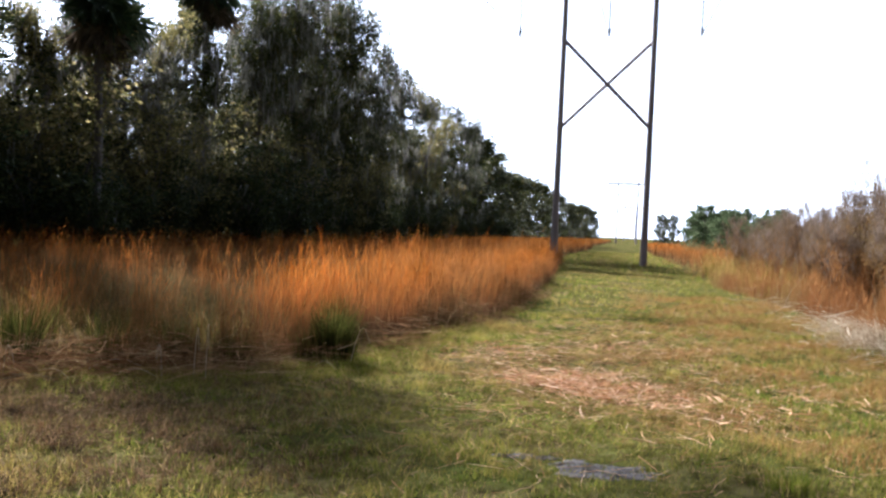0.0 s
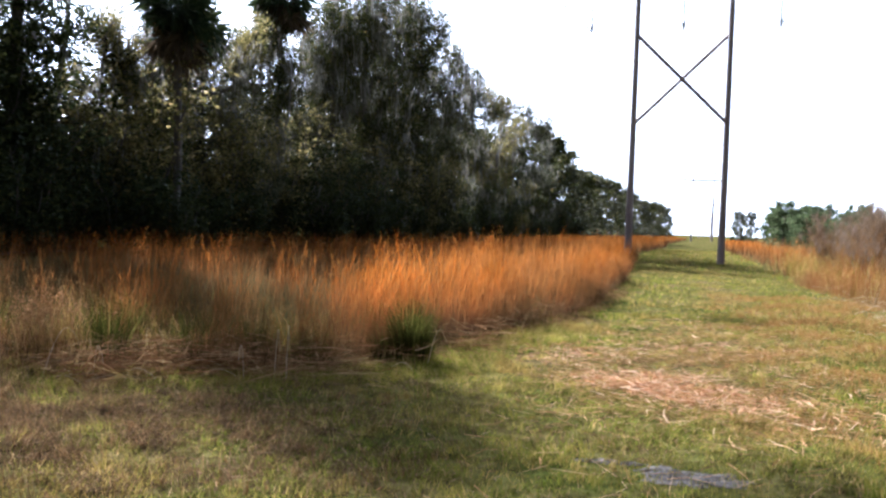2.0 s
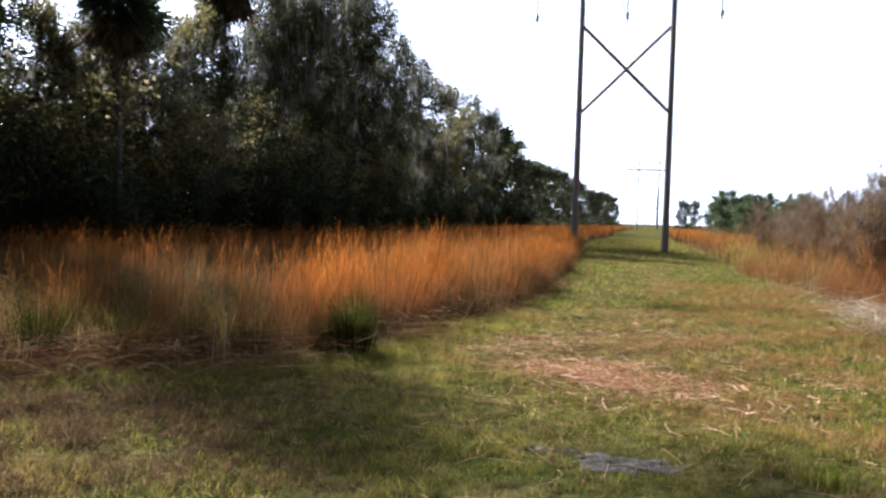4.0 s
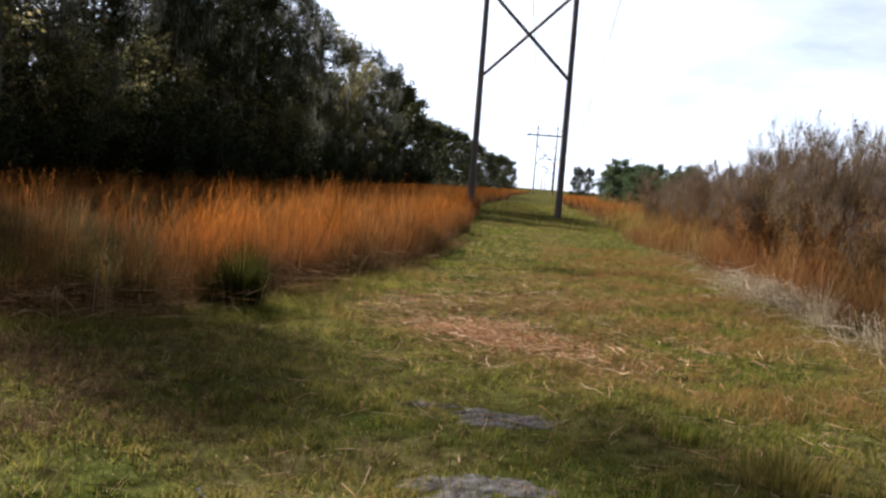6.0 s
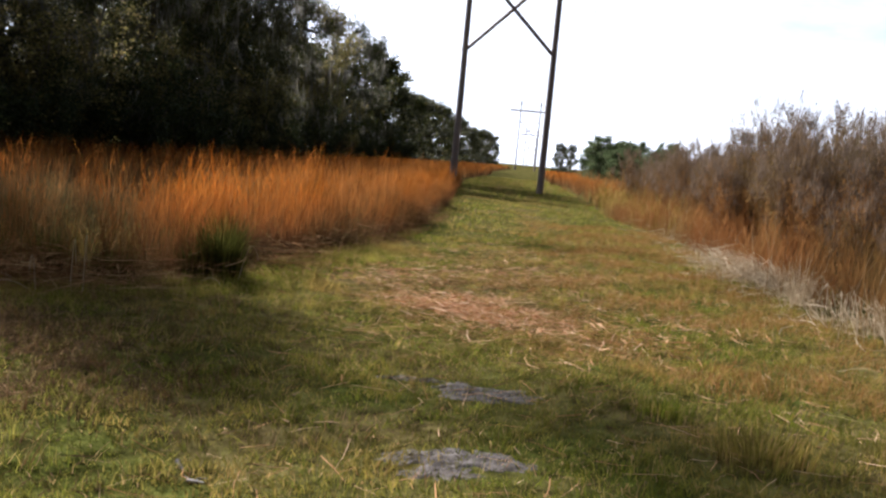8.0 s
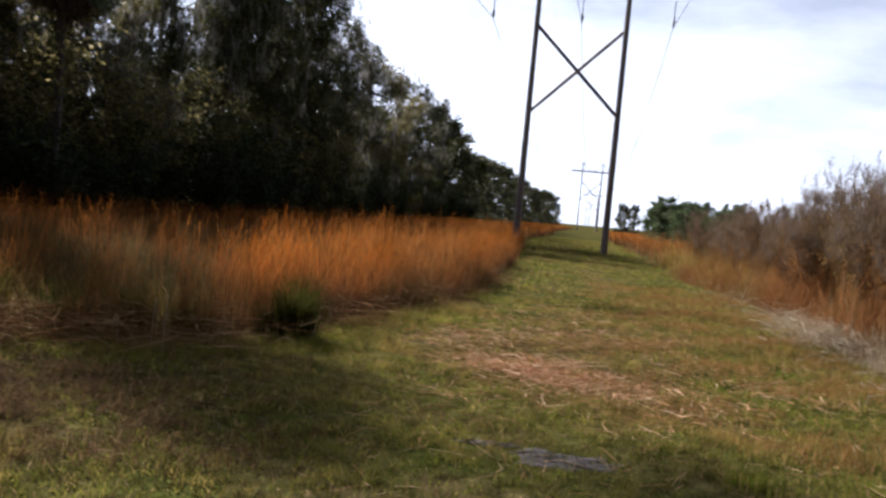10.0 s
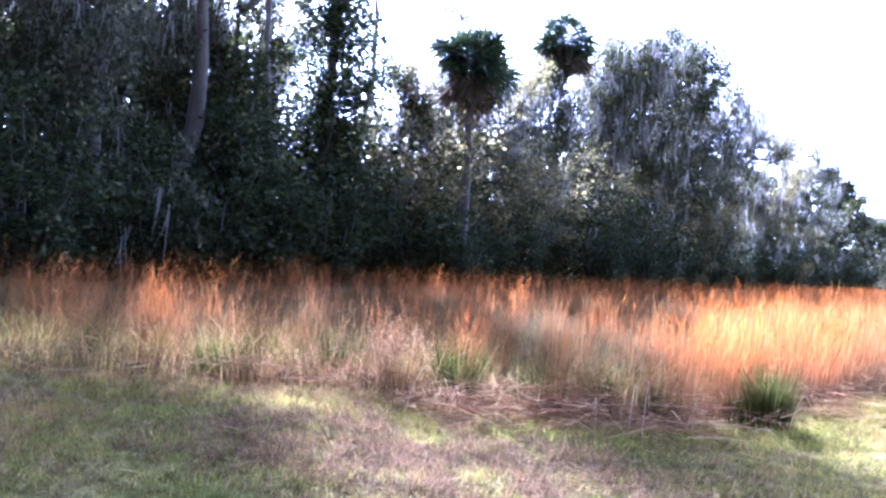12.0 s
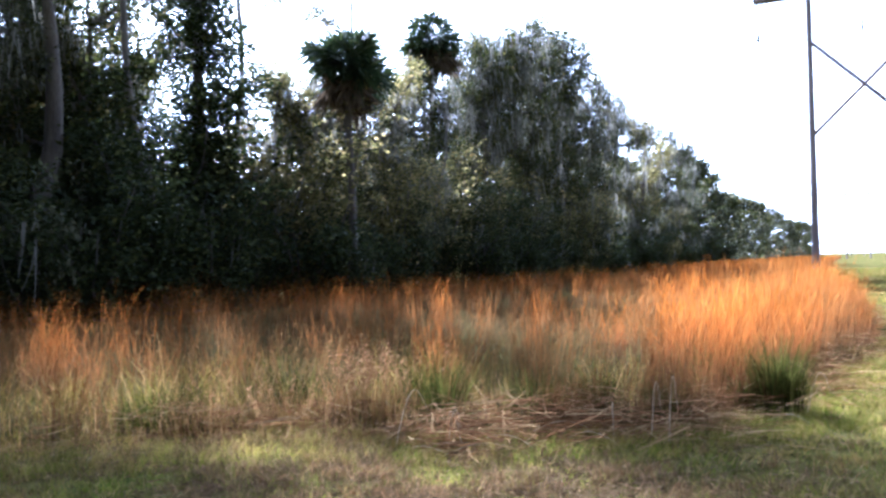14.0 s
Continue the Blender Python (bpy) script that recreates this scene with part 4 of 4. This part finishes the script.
def shrub(height, spread, n_leaf, leaf=0.17, mat=SHRUB_LEAF):
    root = tagged(new("understory_shrub"), "dense dark green understory shrub under the oaks" if mat is SHRUB_LEAF else "olive-yellow leafy sapling at the wood's edge", "shrub", "woodland shrubs")
    wood, centres = [], []
    for i in range(9):
        az = rng.uniform(0, 2 * np.pi)
        b = np.array([np.cos(az), np.sin(az), 0]) * spread * rng.uniform(0.2, 0.9) + np.array([0, 0, height * rng.uniform(0.45, 0.95)])
        st = crooked((0, 0, -0.1), b, 5, 0.12)
        wood.append(tube(st, np.linspace(0.05, 0.012, 5), 5))
        centres += [st[1], st[2], st[3], st[4]]
    v, f = joined(wood)
    tagged(part("stem_mass", smooth(raw_mesh("stem_mass", v, f, BARK)), root), kind="stuff")
    pts = clumped(centres, n_leaf, 0.8, 0.22)
    v, f = leaves(pts, rng.uniform(0.6, 1.4, len(pts)) * leaf)
    part("foliage", raw_mesh("foliage", v, f, mat), root)
    return root


def at(x, y, size=1.0, turn=0.0, tall=None):
    return Matrix.LocRotScale((x, y, 0), Euler((0, 0, turn)), (size, size, tall or size))


used = set()


def place(ob, x, y, size=1.0, turn=None, tall=None):
    m = at(x, y, size, random.uniform(0, 6.28) if turn is None else turn, tall)
    if ob.name in used:
        return copy_thing(ob, m @ Matrix.Diagonal((1 / ob.scale.x, 1 / ob.scale.y, 1 / ob.scale.z, 1)))
    used.add(ob.name)
    ob.matrix_basis = m
    return ob


fallen_stick(-0.73, 6.12, -0.9, 0.36)
oaks = [oak(13, 3.8, 25000, 150, leaf=0.165, long=1.3), oak(14, 4.2, 25000, 150, leaf=0.16, mat=GREY_LEAF, long=1.4), oak(12.5, 3.4, 22000, 150, leaf=0.155, mat=BROWN_LEAF, long=1.3), oak(14, 3.6, 20000, 300, 0.2, 0.16, long=1.8, wide=0.10)]
backs = [oak(13, 4.2, 2600, 0, 0.08, 0.58, 10, False), oak(13, 4.4, 2600, 0, 0.08, 0.58, 10, False)]
fars = [oak(13, 4.0, 7000, 0, 0.04, 0.44, 18, False), oak(13, 4.2, 7000, 0, 0.04, 0.44, 18, False, GREY_LEAF), oak(13, 4.2, 7000, 0, 0.04, 0.44, 18, False, HAZED_LEAF)]
olive = shrub(5.0, 2.3, 8000, 0.125, BROWN_LEAF)
shrubs = [shrub(4.2, 2.2, 5600, 0.16), shrub(3.4, 2.0, 5200, 0.16)]
palms = [palm(12.0, 2.25, 26, 100), palm(16.7, 2.3, 80, 90)]

# height of the wood's skyline along its edge
SKYLINE_Y = [10, 24, 29.0, 29.8, 34, 40, 46, 50, 53, 59, 66, 74, 80, 87, 97, 115, 132, 146, 158, 166, 200, 250, 262, 318, 420, 600]
SKYLINE_Z = [20, 20.5, 18, 8.8, 9.3, 10.8, 12.4, 14.0, 16.2, 17.2, 18.5, 17.8, 16.2, 17.2, 16.6, 16.2, 16.6, 15.6, 14.4, 12.6, 14.0, 15.2, 13.6, 13.0, 16, 18]


def skyline(x, y):
    """The height that a tree may have at this place without rising over the skyline at the edge."""
    k = 21.2 / (-0.8 - x)
    return 1.5 + (float(np.interp(2.5 + (y - 2.5) * k, SKYLINE_Y, SKYLINE_Z)) - 1.5) / k


def crown_top(ob):
    """The height of a tree's crown as built, but for a few stray leaves."""
    me = next(c for c in ob.children if c.name.startswith("crown")).data
    z = np.empty(len(me.vertices) * 3)
    me.vertices.foreach_get("co", z)
    return float(np.percentile(z[2::3], 99))


OAK_TOP, BACK_TOP, FAR_TOP = ([crown_top(o) for o in kind] for kind in (oaks, backs, fars))

# along the wood's edge: x, y, kind, spread
for x, y, k, s in ((-24.5, 8.5, 0, 1.2), (-23.8, 14, 1, 1.2), (-24.6, 18.2, 1, 0.95), (-23.4, 32.0, 2, 0.75), (-24.4, 34.6, 0, 0.8), (-23.6, 40.3, 1, 0.75), (-24, 43.8, 2, 0.85),
                   (-24, 48.6, 0, 0.85), (-23.5, 54.5, 3, 0.95), (-22.8, 59, 3, 1.0), (-23.5, 65, 0, 1.05), (-22.8, 71, 1, 1.0), (-22.6, 79, 3, 1.0), (-22.8, 88, 3, 1.0), (-22.6, 98, 2, 1.05),
                   (-22.6, 108, 0, 1.0), (-22.5, 121, 1, 1.05)):
    place(oaks[k], x, y, s, None, skyline(x, y) / OAK_TOP[k])
for i, (x, y) in enumerate(((-22.2, 134), (-22.3, 143), (-22, 152), (-22, 163), (-21.8, 174), (-22, 185), (-22, 197), (-21.8, 212), (-21.5, 230), (-21.3, 250), (-21.2, 275), (-20.5, 300), (-20.5, 330), (-20, 360), (-19.6, 395), (-19, 430), (-19, 470))):
    place(fars[i % 2], x - 2.2, y, 1.2, None, skyline(x, y) / FAR_TOP[i % 2])
for i in range(26):
    y = 4 + i * 5.6 + random.uniform(-1.5, 1.5)
    x = -29 - random.uniform(0, 3)
    if 31 < y < 60:
        continue
    place(backs[i % 2], x, y, 1.1, None, min(20, skyline(x, y) * (random.uniform(0.85, 0.98) if y < 20 else random.uniform(0.5, 0.6) if y < 36 else random.uniform(0.68, 0.86))) / 13.2)
for x, y, h in ((-27.2, 25.4, 12.2), (-29, 25, 14), (-28.5, 20.5, 15), (-33, 34.5, 13), (-31, 29, 12), (-33.5, 25, 12)):
    place(oaks[0], x, y, 0.95, None, h / OAK_TOP[0])
for i in range(22):
    y = 6 + i * 7 + random.uniform(-2, 2)
    x = -38 - random.uniform(0, 4)
    if 38 < y < 70:
        continue
    place(backs[i % 2], x, y, 1.3, None, min(16, skyline(x, y) * random.uniform(0.8, 0.95)) / 13.2)
for i in range(60):
    y = 4 + i * 2.5 + random.uniform(-0.8, 0.8)
    place(shrubs[i % 2], -20.9 - random.uniform(0, 2.0), y, random.uniform(0.85, 1.3))
for i in range(16):
    place(shrubs[i % 2], -26.5 - random.uniform(0, 1.5), 6 + i * 3.3, 1.6)
for i in range(12):
    place(shrubs[i % 2], -46 - random.uniform(0, 3), 8 + i * 5.0, 2.6)
for x, y, k, z in ((-25.8, 38.4, 2, 0.8), (-26.0, 43.5, 1, 0.8), (-26.2, 51.0, 1, 0.95), (-25.8, 57.0, 0, 0.95), (-25.6, 62.0, 1, 1.0), (-25.6, 68.5, 0, 1.0), (-25.4, 75.0, 1, 1.0)):
    place(oaks[k], x, y, z, None, 0.98 * skyline(x, y) / OAK_TOP[k])
for i in range(17):
    place(olive, (-22.0 if i % 2 else -23.3) - random.uniform(0, 1.0), 31.0 + i * 2.9 + random.uniform(-0.8, 0.8), random.uniform(1.25, 1.7))
place(shrubs[0], -22.6, 24.2, 1.35)
place(shrubs[1], -22.4, 27.0, 1.35)
place(shrubs[1], -19.9, 32.3, 0.85)
place(shrubs[0], -25.4, 27.2, 1.9)
place(shrubs[1], -25.0, 31.0, 1.9)
place(vine_tree(16.7), -24.2, 28.4, 1.0, 0.0)
place(bare_tree(19.5, -2.6, 0.75), -22.6, 25.0, 1.0, 0.0)
# oak added for its high unseen crown, which blocks sun from the turf at left
place(oak(18.5, 2.8, 11000, 60, 0.93, 0.2, 12), -24.6, 21.8)
place(bare_tree(19.3, 0.2, 0.7, 2400, 7), -24.0, 31.0, 1.0, 0.0)
place(bare_tree(20.0, 0.4, 0.7, 2600), -24.6, 40.6, 1.0, 0.0)
for x, y, h, l in ((-23.2, 33.2, 9.0, 0.3), (-23.6, 38.3, 8.0, -0.2), (-23.0, 41.8, 9.0, 0.2), (-22.8, 46.6, 10.0, 0.4)):
    place(bare_tree(h, l, 0.55, 900), x, y, 1.0, 0.0)
for x, y, k, s in ((-20.25, 33.05, 0, 1.0), (-24.6, 38.2, 0, 0.78), (-24.35, 49.4, 1, 1.03)):
    place(palms[k], x, y, s)


# ---- brush on the right ----
rng = np.random.default_rng(33)
random.seed(9)


def bush(height, spread, n_stem):
    """Arching stems that open from a narrow foot, a dull brown leafy middle and fine grey brooms at the top."""
    root = tagged(new("dry_bush"), "tall dry brown bush with feathery grey tops at the track's edge", "bush", "dry bushes")
    wood, plume, leaf = [], [], []
    for i in range(n_stem):
        az = rng.uniform(0, 2 * np.pi)
        out = np.array([np.cos(az), np.sin(az), 0])
        base = out * spread * 0.22 * rng.random()
        tall = height * rng.uniform(0.55, 1.0)
        s = np.linspace(0, 1, 8)[:, None]
        st = base + out * spread * rng.uniform(0.15, 0.75) * s ** 1.5 + np.array([0.12, 0, 0]) * s + np.array([0, 0, tall * 0.86]) * s + rng.normal(0, 0.03, (8, 3)) * s
        wood.append(tube(st, np.linspace(0.014, 0.004, 8), 3))
        for j in range(8):
            k = int(rng.integers(3, 8))
            d = out * rng.uniform(-0.1, 0.35) + rng.normal(0, 0.16, 3) + np.array([0.05, 0, 0.62])
            d *= rng.uniform(0.3, 0.6) * height / 3.5
            wood.append(tube([st[k], st[k] + d * 0.5 + rng.normal(0, 0.03, 3), st[k] + d], [0.006, 0.004, 0.002], 3))
            n = 24
            c = st[k] + d * rng.uniform(0.1, 1.05, (n, 1)) + rng.normal(0, 0.03, (n, 3))
            plume.append(strips(c, rng.uniform(0.10, 0.30, n), rng.uniform(0.004, 0.009, n), rng.normal(0, 0.3, (n, 2)) + d[:2] * 0.5 + np.array([0.1, 0]), 0.05, 1))
            n = 46 if k < 6 else 16
            leaf.append(leaves(st[k] + d * rng.uniform(-0.25, 0.85, (n, 1)) + rng.normal(0, 0.13, (n, 3)), rng.uniform(0.026, 0.065, n), 2.0))
    for name, pieces, mat in (("stem_mass", wood, TWIG), ("leaf_mass", leaf, BUSH_LEAF), ("plume_mass", plume, PLUME)):
        v, f = joined(pieces)
        tagged(part(name, raw_mesh(name, v, f, mat), root), kind="stuff")
    return root


bushes = [bush(3.7, 1.8, 44), bush(3.1, 1.8, 42), bush(3.5, 1.5, 40)]
for i in range(54):
    y = 12.5 + i * 0.5 + random.uniform(-0.5, 0.5)
    x = float(np.interp(y, RIGHT_Y, RIGHT_X)) + 1.7 + random.random() ** 1.3 * 4.5
    place(bushes[i % 3], x, y, random.uniform(0.9, 1.1) * (0.55 if y < 14.5 else 0.72 if x < 5.6 else 0.82 if y < 17.5 else 0.92 if y < 24 else 0.88 if y < 30 else 0.82 if y < 38 else 0.62), random.uniform(-0.6, 0.6))
for i in range(40):
    y = 80 + i * 4.2 + random.uniform(-3, 3)
    x = 0.7 + y * math.tan(radians(random.uniform(3.6, 9.0)))
    place(fars[2], x, y, random.uniform(0.42, 0.6), None, (1.6 + 0.033 * y) * random.uniform(0.6, 1.1) / FAR_TOP[2])
for y, a in ((150, 1.55), (152, 2.5), (170, 1.9)):
    place(fars[1], 0.7 + y * math.tan(radians(a)), y, 0.28, None, 5.6 / FAR_TOP[1])


def brush_grass():
    pieces = []
    for n, m, x0, x1, y0, y1, segs, wide in ((3200, 28, 3.5, 9, 9, 34, 3, 1.3), (1500, 14, 2, 14, 30, 100, 2, 2.4)):
        x, y = scatter(n, x0, x1, y0, y1)
        d = brush_depth(x, y)
        keep = (d > np.interp(y, [10, 24, 30], [0.75, 0.6, 0.1])) & (rng.random(n) < np.where(y < 23, 0.12 + 0.6 * wave(x, y, 1.7, 3.0), 0.25 + 0.75 * wave(x, y, 1.7, 3.0)))
        x, y, d = x[keep], y[keep], d[keep]
        tall = rng.uniform(0.5, 1.5, len(x)) * np.clip(0.35 + d / 2.0, 0.35, 1.5) * np.where(y > 34, 0.85, 1)
        pieces += bunches(x, y, tall, m, segs, wide, 0.2, (0.06, 0.2), 0.9 if segs > 2 else 0.4)
    stuff("brush_grass", pieces, BRUSH, "rusty dry grass growing among the brown bushes", "tall grass")


brush_grass()


def dead_reeds():
    """Pale upright and tilted dead stems along the foot of the brush."""
    n = 9000
    x, y = scatter(n, 3.4, 8, 9, 26)
    d = brush_depth(x, y)
    k = (d > 0.35) & (d < 2.6) & (rng.random(n) < 0.005 + 0.05 * wave(x, y, 2.3, 1.1) ** 2)
    x, y = x[k], y[k]
    n = len(x)
    h = rng.uniform(0.45, 1.25, n)
    stuff("dead_reeds", [strips(on_ground(x, y), h, rng.uniform(0.006, 0.011, n), rng.normal(0, 0.3, (n, 2)), rng.uniform(0, 0.2, n), 3)], PALE_STRAW, "bleached upright reed stems at the brush's foot", "reeds")


dead_reeds()


def fallen_reeds():
    """A sheaf of bleached reeds that has toppled out of the brush towards the track."""
    pieces = []
    for n, cx, cy, a, b in ((330, 4.55, 16.6, 0.25, 0.75), (50, 4.4, 18.8, 0.2, 0.8), (110, 4.6, 12.9, 0.25, 0.8)):
        q = rng.normal(0, 1, (n, 2)) * np.array([a, b]) + np.array([cx, cy])
        lean = np.stack([rng.normal(-0.9, 0.45, n), rng.normal(-0.7, 0.45, n)], 1)
        pieces.append(strips(on_ground(q[:, 0], q[:, 1]), rng.uniform(0.25, 0.95, n), rng.uniform(0.009, 0.020, n), lean, rng.uniform(0.35, 0.85, n), 3))
    stuff("toppled_reeds", pieces, PALE_STRAW, "bleached reeds toppled over at the foot of the bushes", "reeds")


fallen_reeds()


def goldenrod():
    """Yellow-green stalks among the rusty grass further down the track."""
    x, y = scatter(300, 3.4, 7.0, 26, 46)
    k = (brush_depth(x, y) > 0.5) & (rng.random(300) < wave(x, y, 0.8, 2.0))
    x, y = x[k], y[k]
    stuff("goldenrod_stalks", bunches(x, y, rng.uniform(0.8, 1.4, len(x)), 26, 3, 1.7, 0.2, (0.06, 0.2), 1.0), FRINGE, "yellow-green weed stalks among the rusty grass", "weeds")


goldenrod()
